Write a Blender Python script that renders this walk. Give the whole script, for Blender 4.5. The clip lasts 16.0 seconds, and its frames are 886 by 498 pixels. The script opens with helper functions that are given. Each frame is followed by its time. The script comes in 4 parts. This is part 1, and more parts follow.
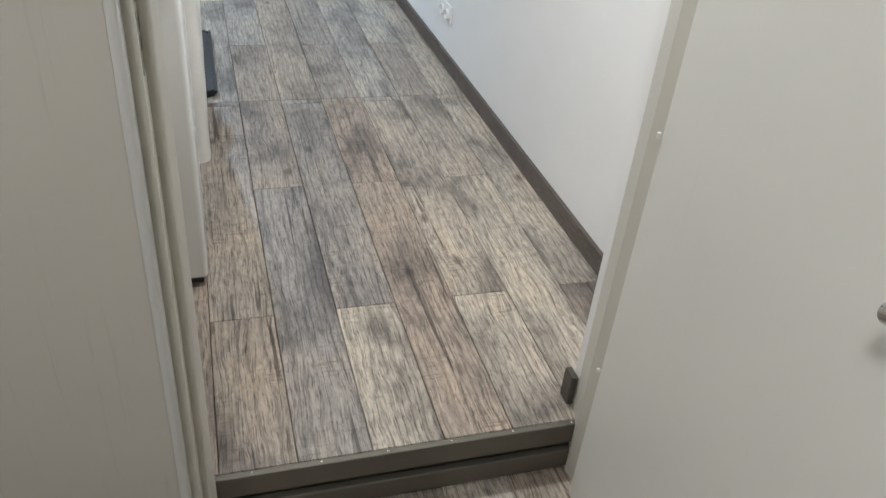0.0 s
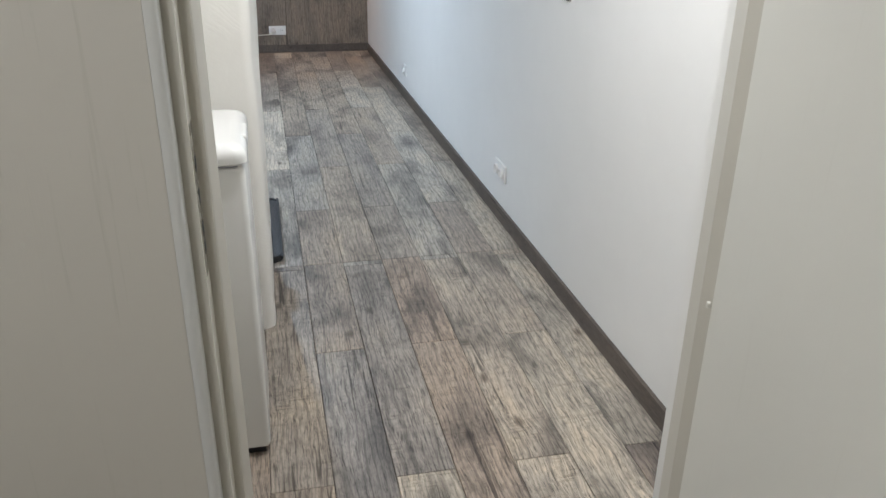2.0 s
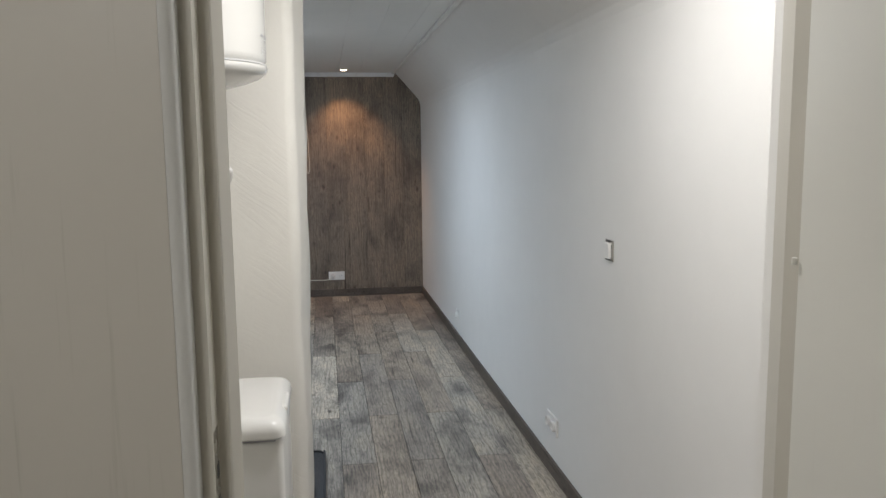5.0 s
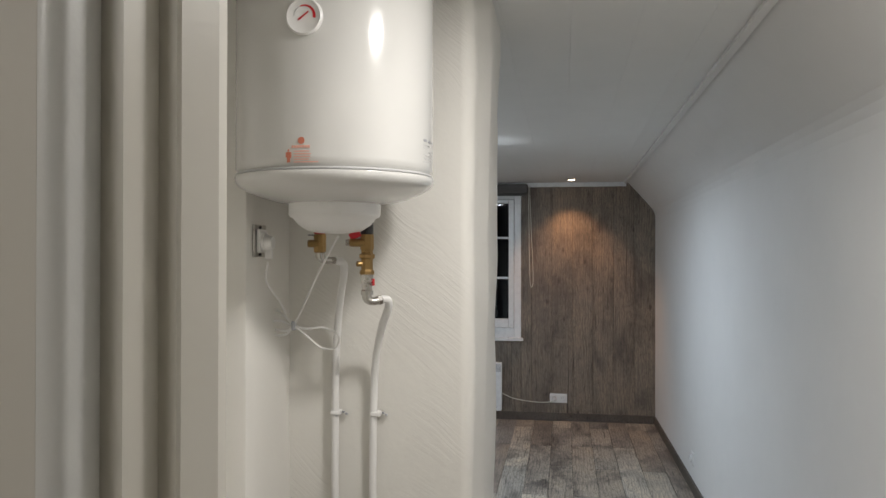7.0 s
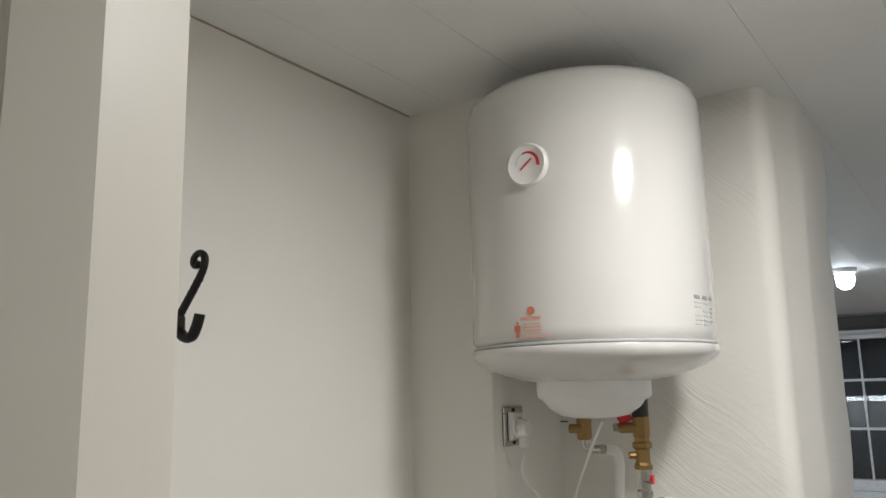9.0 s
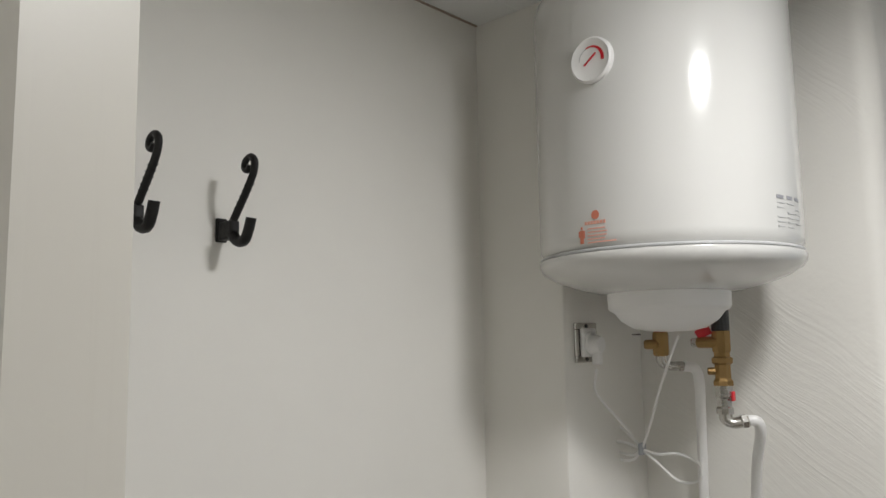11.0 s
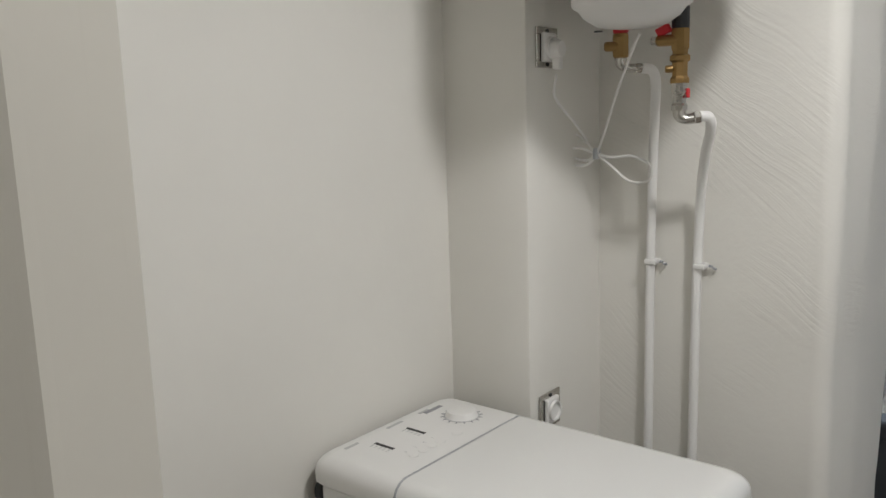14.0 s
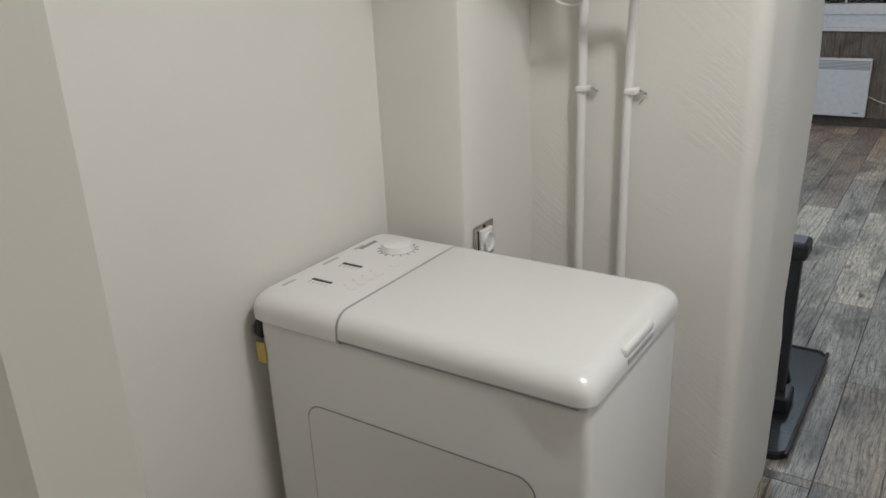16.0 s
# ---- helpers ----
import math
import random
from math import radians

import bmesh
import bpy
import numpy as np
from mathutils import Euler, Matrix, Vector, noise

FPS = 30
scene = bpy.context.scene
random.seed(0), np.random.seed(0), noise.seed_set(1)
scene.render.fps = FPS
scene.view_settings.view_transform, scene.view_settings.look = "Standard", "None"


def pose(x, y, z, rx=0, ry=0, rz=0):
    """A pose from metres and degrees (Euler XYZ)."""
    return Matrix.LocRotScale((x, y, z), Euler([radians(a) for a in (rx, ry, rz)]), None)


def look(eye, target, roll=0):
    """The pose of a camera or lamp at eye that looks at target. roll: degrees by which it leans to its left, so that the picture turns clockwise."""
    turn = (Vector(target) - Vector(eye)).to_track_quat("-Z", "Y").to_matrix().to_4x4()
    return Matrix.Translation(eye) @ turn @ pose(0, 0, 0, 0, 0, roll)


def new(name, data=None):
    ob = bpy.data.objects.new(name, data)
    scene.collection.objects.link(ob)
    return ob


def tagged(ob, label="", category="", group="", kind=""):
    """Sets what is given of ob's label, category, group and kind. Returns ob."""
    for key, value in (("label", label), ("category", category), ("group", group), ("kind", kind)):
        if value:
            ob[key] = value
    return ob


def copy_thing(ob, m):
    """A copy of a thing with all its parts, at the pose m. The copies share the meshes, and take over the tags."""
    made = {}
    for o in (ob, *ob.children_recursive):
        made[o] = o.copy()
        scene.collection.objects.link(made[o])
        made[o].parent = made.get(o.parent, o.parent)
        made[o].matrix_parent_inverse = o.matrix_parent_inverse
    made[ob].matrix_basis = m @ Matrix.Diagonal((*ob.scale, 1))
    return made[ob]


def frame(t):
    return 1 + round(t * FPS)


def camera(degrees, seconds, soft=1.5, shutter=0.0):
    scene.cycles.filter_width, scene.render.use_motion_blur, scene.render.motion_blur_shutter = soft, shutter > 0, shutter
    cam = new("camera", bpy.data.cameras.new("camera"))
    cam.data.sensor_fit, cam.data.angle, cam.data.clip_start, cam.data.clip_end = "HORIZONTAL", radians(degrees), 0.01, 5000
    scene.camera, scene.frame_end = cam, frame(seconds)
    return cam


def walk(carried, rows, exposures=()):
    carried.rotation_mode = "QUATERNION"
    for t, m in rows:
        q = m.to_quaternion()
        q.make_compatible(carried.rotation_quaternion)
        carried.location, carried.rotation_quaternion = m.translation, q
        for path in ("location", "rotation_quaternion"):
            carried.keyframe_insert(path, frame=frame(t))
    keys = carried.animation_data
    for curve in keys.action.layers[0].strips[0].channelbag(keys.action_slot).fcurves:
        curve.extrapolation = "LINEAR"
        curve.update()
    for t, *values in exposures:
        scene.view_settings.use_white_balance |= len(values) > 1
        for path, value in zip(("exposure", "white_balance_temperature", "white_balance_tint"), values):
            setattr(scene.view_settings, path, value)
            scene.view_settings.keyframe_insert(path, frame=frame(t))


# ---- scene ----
cam = camera(58.5, 16.0)
PATH = [
    (0, (0.476, 0.146, 1.289), (1.014, 1.714, 0.171), 5.7),
    (0.5, (0.494, 0.139, 1.284), (1.011, 1.739, 0.201), 3.9),
    (1, (0.49, 0.145, 1.298), (0.978, 1.799, 0.285), 2.5),
    (1.5, (0.487, 0.14, 1.329), (0.935, 1.859, 0.41), 1.3),
    (2, (0.499, 0.146, 1.355), (0.904, 1.926, 0.537), 0.8),
    (2.5, (0.506, 0.151, 1.372), (0.882, 1.976, 0.647), 0.3),
    (3, (0.513, 0.154, 1.387), (0.868, 2.017, 0.751), 0.0),
    (3.5, (0.52, 0.158, 1.4), (0.858, 2.054, 0.862), -0.2),
    (4, (0.521, 0.154, 1.424), (0.847, 2.079, 0.988), -0.3),
    (4.2, (0.521, 0.156, 1.428), (0.842, 2.09, 1.032), -0.3),
    (6.3, (0.607, 0.413, 1.46), (0.634, 2.41, 1.365), -0.6),
    (6.5, (0.614, 0.484, 1.465), (0.554, 2.482, 1.396), -0.3),
    (7, (0.686, 0.654, 1.481), (0.384, 2.631, 1.491), 0.1),
    (7.5, (0.743, 0.804, 1.502), (0.225, 2.733, 1.61), -0.3),
    (8, (0.743, 0.891, 1.538), (0.015, 2.742, 1.752), -0.8),
    (8.5, (0.76, 0.944, 1.565), (-0.182, 2.682, 1.867), -1.3),
    (9, (0.789, 1.008, 1.567), (-0.335, 2.621, 1.931), -1.2),
    (9.2, (0.799, 1.039, 1.566), (-0.38, 2.61, 1.945), -1.2),
    (11.3, (0.819, 1.097, 1.489), (-0.542, 2.548, 1.693), -1.0),
    (11.5, (0.827, 1.093, 1.479), (-0.54, 2.542, 1.652), -1.0),
    (12, (0.819, 1.074, 1.466), (-0.536, 2.542, 1.545), -1.2),
    (12.5, (0.813, 1.06, 1.446), (-0.525, 2.546, 1.429), -1.3),
    (13, (0.803, 1.064, 1.423), (-0.506, 2.571, 1.295), -1.4),
    (13.5, (0.802, 1.068, 1.397), (-0.481, 2.586, 1.177), -1.4),
    (14, (0.803, 1.069, 1.39), (-0.452, 2.591, 1.058), -1.8),
    (14.5, (0.798, 1.07, 1.382), (-0.414, 2.599, 0.946), -2.1),
    (15, (0.791, 1.071, 1.374), (-0.367, 2.612, 0.842), -2.2),
    (15.5, (0.783, 1.075, 1.359), (-0.321, 2.625, 0.743), -2.5),
    (16, (0.778, 1.069, 1.348), (-0.275, 2.62, 0.653), -2.6),
]
walk(
    cam,
    [(t, look(eye, target, roll)) for t, eye, target, roll in PATH],
    [(0, 0.90, 6050, 9), (1.5, 0.82, 6050, 9), (3.0, 0.56, 6150, 10), (4.2, 0.34, 6250, 10), (6.3, 0.08, 6500, 11), (8.0, 0.05, 6500, 11), (9.2, 0.03, 6350, 10), (12.0, -0.08, 6200, 10), (16, 0.0, 6300, 10)],
)

# ---- light ----
world = bpy.data.worlds.new("night")
scene.world = world
world.use_nodes = True
world.node_tree.nodes["Background"].inputs[0].default_value = (0.01, 0.014, 0.025, 1)
world.node_tree.nodes["Background"].inputs[1].default_value = 0.15


def disc_lamp(name, x, y, z, size, watts, colour):
    data = bpy.data.lights.new(name, "AREA")
    data.shape, data.size, data.energy, data.color = "DISK", size, watts, colour
    ob = new(name, data)
    ob.matrix_basis = pose(x, y, z)
    return ob


disc_lamp("entry_light", 0.87, 1.87, 2.128, 0.17, 10.5, (1.0, 0.975, 0.935))
disc_lamp("lobby_light", 0.10, -0.05, 2.060, 0.26, 5.7, (1.0, 0.985, 0.955))
disc_lamp("room_light", 0.216, 5.20, 1.985, 0.09, 16.5, (0.72, 0.86, 1.0))
disc_lamp("back_room_light", -0.65, 5.0, 2.045, 0.3, 9.5, (0.72, 0.86, 1.0))
spot = bpy.data.lights.new("spot_beam", "SPOT")
spot.energy, spot.color, spot.spot_size, spot.spot_blend, spot.shadow_soft_size = 24.0, (1.0, 0.55, 0.28), radians(95), 0.8, 0.03
new("spot_beam", spot).matrix_basis = look((0.75, 7.45, 2.085), (0.75, 7.60, 1.0))


# ---- materials ----
class Nodes:
    def __init__(self, name):
        self.mat = bpy.data.materials.new(name)
        self.mat.use_nodes = True
        self.tree = self.mat.node_tree
        self.bsdf = self.tree.nodes["Principled BSDF"]

    def add(self, kind, **inputs):
        node = self.tree.nodes.new(kind)
        for key, value in inputs.items():
            self.put(node, key.replace("_", " "), value)
        return node

    def put(self, node, key, value):
        socket = node.inputs[int(key)] if key.isdigit() else node.inputs[key]
        if isinstance(value, bpy.types.NodeSocket):
            self.tree.links.new(value, socket)
        else:
            socket.default_value = value

    def math(self, op, a, b=0.0):
        node = self.tree.nodes.new("ShaderNodeMath")
        node.operation = op
        self.put(node, "0", a)
        self.put(node, "1", b)
        return node.outputs[0]

    def ramp(self, fac, *stops):
        node = self.tree.nodes.new("ShaderNodeValToRGB")
        els = node.color_ramp.elements
        while len(els) < len(stops):
            els.new(0.5)
        for el, (pos, col) in zip(els, stops):
            el.position, el.color = pos, (*col, 1)
        self.put(node, "Fac", fac)
        return node.outputs[0]

    def mix(self, fac, a, b, blend="MIX"):
        node = self.tree.nodes.new("ShaderNodeMix")
        node.data_type, node.blend_type = "RGBA", blend
        self.put(node, "0", fac)
        self.put(node, "6", a)
        self.put(node, "7", b)
        return node.outputs[2]

    def coords(self, scale=(1, 1, 1), shift=None, rot=(0, 0, 0)):
        co = self.tree.nodes.new("ShaderNodeTexCoord")
        mp = self.tree.nodes.new("ShaderNodeMapping")
        self.tree.links.new(co.outputs["Object"], mp.inputs[0])
        mp.inputs["Scale"].default_value = scale
        mp.inputs["Rotation"].default_value = rot
        if shift is not None:
            self.put(mp, "Location", shift)
        return mp.outputs[0]

    def noise(self, vec, scale, detail=4.0, rough=0.55, dist=0.0):
        node = self.add("ShaderNodeTexNoise", Vector=vec, Scale=scale, Detail=detail, Roughness=rough, Distortion=dist)
        return node.outputs["Fac"]

    def bump(self, height, strength, distance=0.01):
        node = self.add("ShaderNodeBump", Height=height, Strength=strength, Distance=distance)
        self.put(self.bsdf, "Normal", node.outputs[0])


def plain(name, colour, rough=0.5, metal=0.0, speck=0.06, bump=0.1, scale=30.0, coat=0.0):
    n = Nodes(name)
    vec = n.coords()
    big = n.noise(vec, 2.3, 3)
    fine = n.noise(vec, scale, 5)
    dark = tuple(c * (1 - speck * 2) for c in colour)
    col = n.mix(n.math("ADD", n.math("MULTIPLY", big, 0.6), n.math("MULTIPLY", fine, 0.4)), (*dark, 1), (*colour, 1))
    n.put(n.bsdf, "Base Color", col)
    n.put(n.bsdf, "Roughness", n.math("ADD", n.math("MULTIPLY", fine, 0.12), rough - 0.06))
    n.put(n.bsdf, "Metallic", metal)
    n.put(n.bsdf, "Coat Weight", coat)
    if bump:
        n.bump(fine, bump, 0.002)
    return n.mat


def wall_paint(name, colour, bump=0.25, scale=55.0, wavy=0.0):
    n = Nodes(name)
    vec = n.coords()
    big = n.noise(vec, 0.9, 3)
    mid = n.noise(vec, 7.0, 4)
    fine = n.noise(vec, scale, 5, 0.6)
    col = n.mix(n.math("ADD", n.math("MULTIPLY", big, 0.6), n.math("MULTIPLY", mid, 0.4)), (*(c * 0.90 for c in colour), 1), (*(min(1, c * 1.03) for c in colour), 1))
    n.put(n.bsdf, "Base Color", col)
    n.put(n.bsdf, "Roughness", 0.62)
    height = n.math("ADD", n.math("MULTIPLY", fine, 0.35), n.math("MULTIPLY", mid, 0.65))
    n.bump(height, bump, 0.004)
    return n.mat


def trowel_plaster(name, colour):
    """Hand-trowelled plaster with fans of fine ridges in patches."""
    n = Nodes(name)
    vec = n.coords()
    warp = n.noise(vec, 3.2, 2)
    patch = n.noise(n.coords((1, 1, 1), (3, 1, 7)), 3.6, 2)
    bend = n.tree.nodes.new("ShaderNodeVectorMath")
    bend.operation = "MULTIPLY_ADD"
    n.put(bend, "0", n.noise(vec, 4.5, 1))
    n.put(bend, "1", (0.13, 0.13, 0.0))
    n.put(bend, "2", vec)
    turn = n.tree.nodes.new("ShaderNodeMapping")
    turn.vector_type = "TEXTURE"
    turn.inputs["Rotation"].default_value = (0, radians(38), 0)
    turn.inputs["Scale"].default_value = (0.22, 0.05, 0.0065)
    n.put(turn, "Vector", bend.outputs[0])
    strokes = n.noise(turn.outputs[0], 1.0, 4, 0.6)
    mask = n.ramp(patch, (0.42, (0, 0, 0)), (0.58, (1, 1, 1)))
    ridges = n.math("MULTIPLY", strokes, mask)
    fine = n.noise(vec, 70, 5, 0.65)
    mid = n.noise(vec, 9, 4)
    height = n.math("ADD", n.math("MULTIPLY", ridges, 0.45), n.math("ADD", n.math("MULTIPLY", fine, 0.12), n.math("MULTIPLY", mid, 0.6)))
    col = n.mix(warp, (*(c * 0.93 for c in colour), 1), (*colour, 1))
    n.put(n.bsdf, "Base Color", col)
    n.put(n.bsdf, "Roughness", 0.6)
    n.bump(height, 0.65, 0.005)
    return n.mat


def weathered_wood(name, tones, contrast=1.0, rough=0.42, saw=True):
    """Printed reclaimed-oak laminate: grain along local y, knots, grey stains, saw marks; every board its own tone."""
    n = Nodes(name)
    info = n.tree.nodes.new("ShaderNodeObjectInfo")
    rnd = info.outputs["Random"]
    comb = n.tree.nodes.new("ShaderNodeCombineXYZ")
    n.put(comb, "0", n.math("MULTIPLY", rnd, 37.0))
    n.put(comb, "1", n.math("MULTIPLY", rnd, 91.0))
    n.put(comb, "2", n.math("MULTIPLY", rnd, 53.0))
    sh = comb.outputs[0]
    warp = n.noise(n.coords((1.0, 0.35, 1.0), sh), 9.0, 3)
    vec = n.coords((1.0, 0.045, 1.0), sh)
    addv = n.tree.nodes.new("ShaderNodeVectorMath")
    addv.operation = "MULTIPLY_ADD"
    n.put(addv, "0", warp)
    n.put(addv, "1", (0.050, 0.004, 0.0))
    n.put(addv, "2", vec)
    grain = n.noise(addv.outputs[0], 330.0, 6, 0.68)
    rings = n.tree.nodes.new("ShaderNodeTexWave")
    rings.bands_direction = "X"
    n.put(rings, "Vector", addv.outputs[0])
    n.put(rings, "Scale", 15.0)
    n.put(rings, "Distortion", 11.0)
    n.put(rings, "Detail", 4.0)
    n.put(rings, "Detail Roughness", 0.65)
    stain = n.noise(n.coords((1.0, 0.45, 1.0), sh), 5.5, 4, 0.6, 0.4)
    base = n.ramp(rnd, *[(i / max(1, len(tones) - 1), t) for i, t in enumerate(tones)])
    lines = n.ramp(rings.outputs["Fac"], (0.0, (0.34, 0.32, 0.31)), (0.22, (0.85, 0.84, 0.83)), (0.5, (1.06, 1.05, 1.04)))
    col = n.mix(0.45 * contrast, base, lines, "MULTIPLY")
    gr = n.ramp(grain, (0.38, (0.20, 0.185, 0.175)), (0.46, (0.92, 0.92, 0.92)), (0.64, (1.3, 1.28, 1.24)))
    col = n.mix(0.85 * contrast, col, gr, "MULTIPLY")
    st = n.ramp(stain, (0.33, (0.42, 0.42, 0.43)), (0.52, (1, 1, 1)), (0.72, (1.22, 1.18, 1.10)))
    col = n.mix(1.0 * contrast, col, st, "MULTIPLY")
    mott = n.noise(n.coords((1.0, 0.40, 1.0), sh), 75.0, 7, 0.75, 0.8)
    mt = n.ramp(mott, (0.34, (0.38, 0.37, 0.37)), (0.50, (1, 1, 1)), (0.66, (1.35, 1.33, 1.28)))
    col = n.mix(0.62 * contrast, col, mt, "MULTIPLY")
    knots = n.tree.nodes.new("ShaderNodeTexVoronoi")
    n.put(knots, "Vector", n.coords((1.0, 0.55, 1.0), sh))
    n.put(knots, "Scale", 6.5)
    kn = n.ramp(knots.outputs["Distance"], (0.0, (0.13, 0.11, 0.10)), (0.055, (0.40, 0.36, 0.34)), (0.12, (1, 1, 1)))
    col = n.mix(0.8, col, kn, "MULTIPLY")
    if saw:
        marks = n.noise(n.coords((0.10, 1.0, 1.0), sh), 150.0, 3, 0.6, 0.2)
        where = n.ramp(n.noise(n.coords((1.0, 0.6, 1.0), sh), 8.0, 2), (0.48, (0, 0, 0)), (0.62, (1, 1, 1)))
        mk = n.ramp(marks, (0.36, (0.55, 0.53, 0.50)), (0.47, (1.06, 1.06, 1.05)))
        col = n.mix(n.math("MULTIPLY", where, 0.7 * contrast), col, mk, "MULTIPLY")
    cracks = n.noise(n.coords((1.0, 0.03, 1.0), sh), 60.0, 3, 0.5, 0.6)
    ck = n.ramp(cracks, (0.30, (0.14, 0.12, 0.11)), (0.34, (1, 1, 1)))
    col = n.mix(0.8, col, ck, "MULTIPLY")
    n.put(n.bsdf, "Base Color", col)
    n.put(n.bsdf, "Roughness", n.math("ADD", n.math("MULTIPLY", grain, 0.25), rough - 0.12))
    n.bump(n.math("ADD", n.math("MULTIPLY", grain, 0.7), n.math("MULTIPLY", cracks, 0.5)), 0.22, 0.003)
    return n.mat


def grained_paint(name, colour, amount=1.0):
    """Gloss paint brushed on wood, with long upright strokes."""
    n = Nodes(name)
    strokes = n.noise(n.coords((1.0, 1.0, 0.035)), 90.0, 5, 0.65)
    big = n.noise(n.coords(), 2.0, 3)
    col = n.mix(big, (*(c * 0.92 for c in colour), 1), (*colour, 1))
    dark = n.ramp(strokes, (0.26, (0.80, 0.78, 0.75)), (0.40, (1, 1, 1)))
    col = n.mix(0.55 * amount, col, dark, "MULTIPLY")
    n.put(n.bsdf, "Base Color", col)
    n.put(n.bsdf, "Roughness", 0.42)
    n.bump(strokes, 0.10 * amount, 0.002)
    return n.mat


def glowing(name, colour, strength):
    n = Nodes(name)
    n.put(n.bsdf, "Base Color", (*colour, 1))
    n.put(n.bsdf, "Emission Color", (*colour, 1))
    n.put(n.bsdf, "Emission Strength", strength)
    return n.mat


def glass(name):
    n = Nodes(name)
    n.put(n.bsdf, "Base Color", (1, 1, 1, 1))
    n.put(n.bsdf, "Roughness", 0.0)
    n.put(n.bsdf, "Transmission Weight", 1.0)
    n.put(n.bsdf, "IOR", 1.5)
    return n.mat


M_WALL = wall_paint("white_wall_paint", (0.80, 0.79, 0.77), 0.10)
M_CREAM = wall_paint("cream_wall_paint", (0.77, 0.75, 0.70), 0.20, 40)
M_PLASTER = trowel_plaster("trowelled_plaster", (0.79, 0.77, 0.72))
M_CEIL = wall_paint("ceiling_panel_white", (0.82, 0.82, 0.80), 0.05)
M_FRAME = grained_paint("beige_gloss_paint", (0.56, 0.535, 0.475), 0.22)
M_EDGE = plain("worn_white_edge_paint", (0.55, 0.55, 0.53), 0.35, 0, 0.05, 0.25, 60)
M_PANEL = grained_paint("taupe_gloss_paint", (0.475, 0.452, 0.405))
M_LEAF = grained_paint("ivory_door_paint", (0.69, 0.68, 0.63), 0.3)
M_FLOOR = weathered_wood("weathered_oak_laminate", [(0.22, 0.185, 0.16), (0.37, 0.315, 0.262), (0.27, 0.245, 0.225), (0.45, 0.40, 0.335), (0.31, 0.247, 0.20), (0.27, 0.252, 0.235), (0.53, 0.475, 0.40), (0.34, 0.285, 0.235)])
M_CLAD = weathered_wood("weathered_oak_cladding", [(0.20, 0.16, 0.125), (0.25, 0.20, 0.155), (0.18, 0.148, 0.12), (0.23, 0.19, 0.15)], 0.8, 0.5, False)
M_BASE = weathered_wood("dark_oak_baseboard", [(0.095, 0.078, 0.066), (0.11, 0.09, 0.076)], 0.6, 0.5, False)
M_JOINT = plain("dark_joint", (0.05, 0.042, 0.035), 0.8)
M_NOSING = plain("bronze_metal_trim", (0.16, 0.145, 0.12), 0.42, 0.6, 0.08, 0.05, 60)
M_WHITE = plain("white_enamel", (0.66, 0.652, 0.625), 0.16, 0, 0.015, 0.02, 8, 0.4)
M_APPLIANCE = plain("white_appliance_paint", (0.76, 0.755, 0.735), 0.24, 0, 0.02, 0.02, 12, 0.2)
M_WHITEPL = plain("white_plastic", (0.80, 0.79, 0.77), 0.32, 0, 0.02, 0.03, 50)
M_OFFPL = plain("ivory_plastic", (0.70, 0.68, 0.60), 0.4, 0, 0.03, 0.03, 50)
M_GREYPL = plain("grey_plastic", (0.36, 0.37, 0.39), 0.4, 0, 0.05, 0.03, 50)
M_BLACK = plain("black_plastic", (0.018, 0.018, 0.020), 0.45, 0, 0.1, 0.2, 40)
M_IRON = plain("black_wrought_iron", (0.016, 0.015, 0.015), 0.48, 0.5, 0.15, 0.5, 120)
M_PLATE = plain("black_ribbed_rubber", (0.016, 0.018, 0.022), 0.36, 0, 0.2, 0.7, 90)
M_BRASS = plain("dull_brass", (0.40, 0.26, 0.11), 0.42, 1.0, 0.15, 0.25, 60)
M_STEEL = plain("nickel_plated_steel", (0.58, 0.56, 0.52), 0.26, 1.0, 0.08, 0.1, 60)
M_RED = plain("red_plastic", (0.58, 0.02, 0.03), 0.4, 0, 0.05, 0.05)
M_REDINK = plain("orange_red_print", (0.76, 0.38, 0.29), 0.5, 0, 0.03, 0)
M_REDINK2 = plain("deep_orange_red_print", (0.62, 0.20, 0.12), 0.5, 0, 0.03, 0)
M_GREYINK_GAP = plain("grey_print_and_gap_shade", (0.30, 0.30, 0.32), 0.5, 0, 0.03, 0)
M_LIGHTINK = plain("pale_grey_print", (0.52, 0.52, 0.52), 0.5, 0, 0.03, 0)
M_BLIND = plain("grey_blind_fabric", (0.12, 0.115, 0.11), 0.8, 0, 0.1, 0.3, 200)
M_PVC = plain("white_window_plastic", (0.80, 0.81, 0.82), 0.28, 0, 0.02, 0.02)
M_GLASS = glass("window_glass")
M_NIGHT = plain("night_backdrop", (0.006, 0.007, 0.010), 0.9)
M_CAULK = plain("brown_caulk", (0.42, 0.33, 0.27), 0.7)
M_TAPE = plain("yellow_tape", (0.62, 0.45, 0.12), 0.6)
M_GLOW_W = glowing("lamp_diffuser_warm", (1.0, 0.96, 0.90), 20.0)
M_GLOW_C = glowing("lamp_diffuser_cool", (0.85, 0.93, 1.0), 14.0)
M_GLOW_S = glowing("spot_bulb", (1.0, 0.75, 0.5), 14.0)


# ---- building blocks ----
def finish(name, bm, material, smooth=False):
    bmesh.ops.recalc_face_normals(bm, faces=bm.faces)
    me = bpy.data.meshes.new(name)
    bm.to_mesh(me)
    bm.free()
    me.materials.append(material)
    if smooth:
        me.shade_smooth()
        me.set_sharp_from_angle(angle=radians(38))
    return me


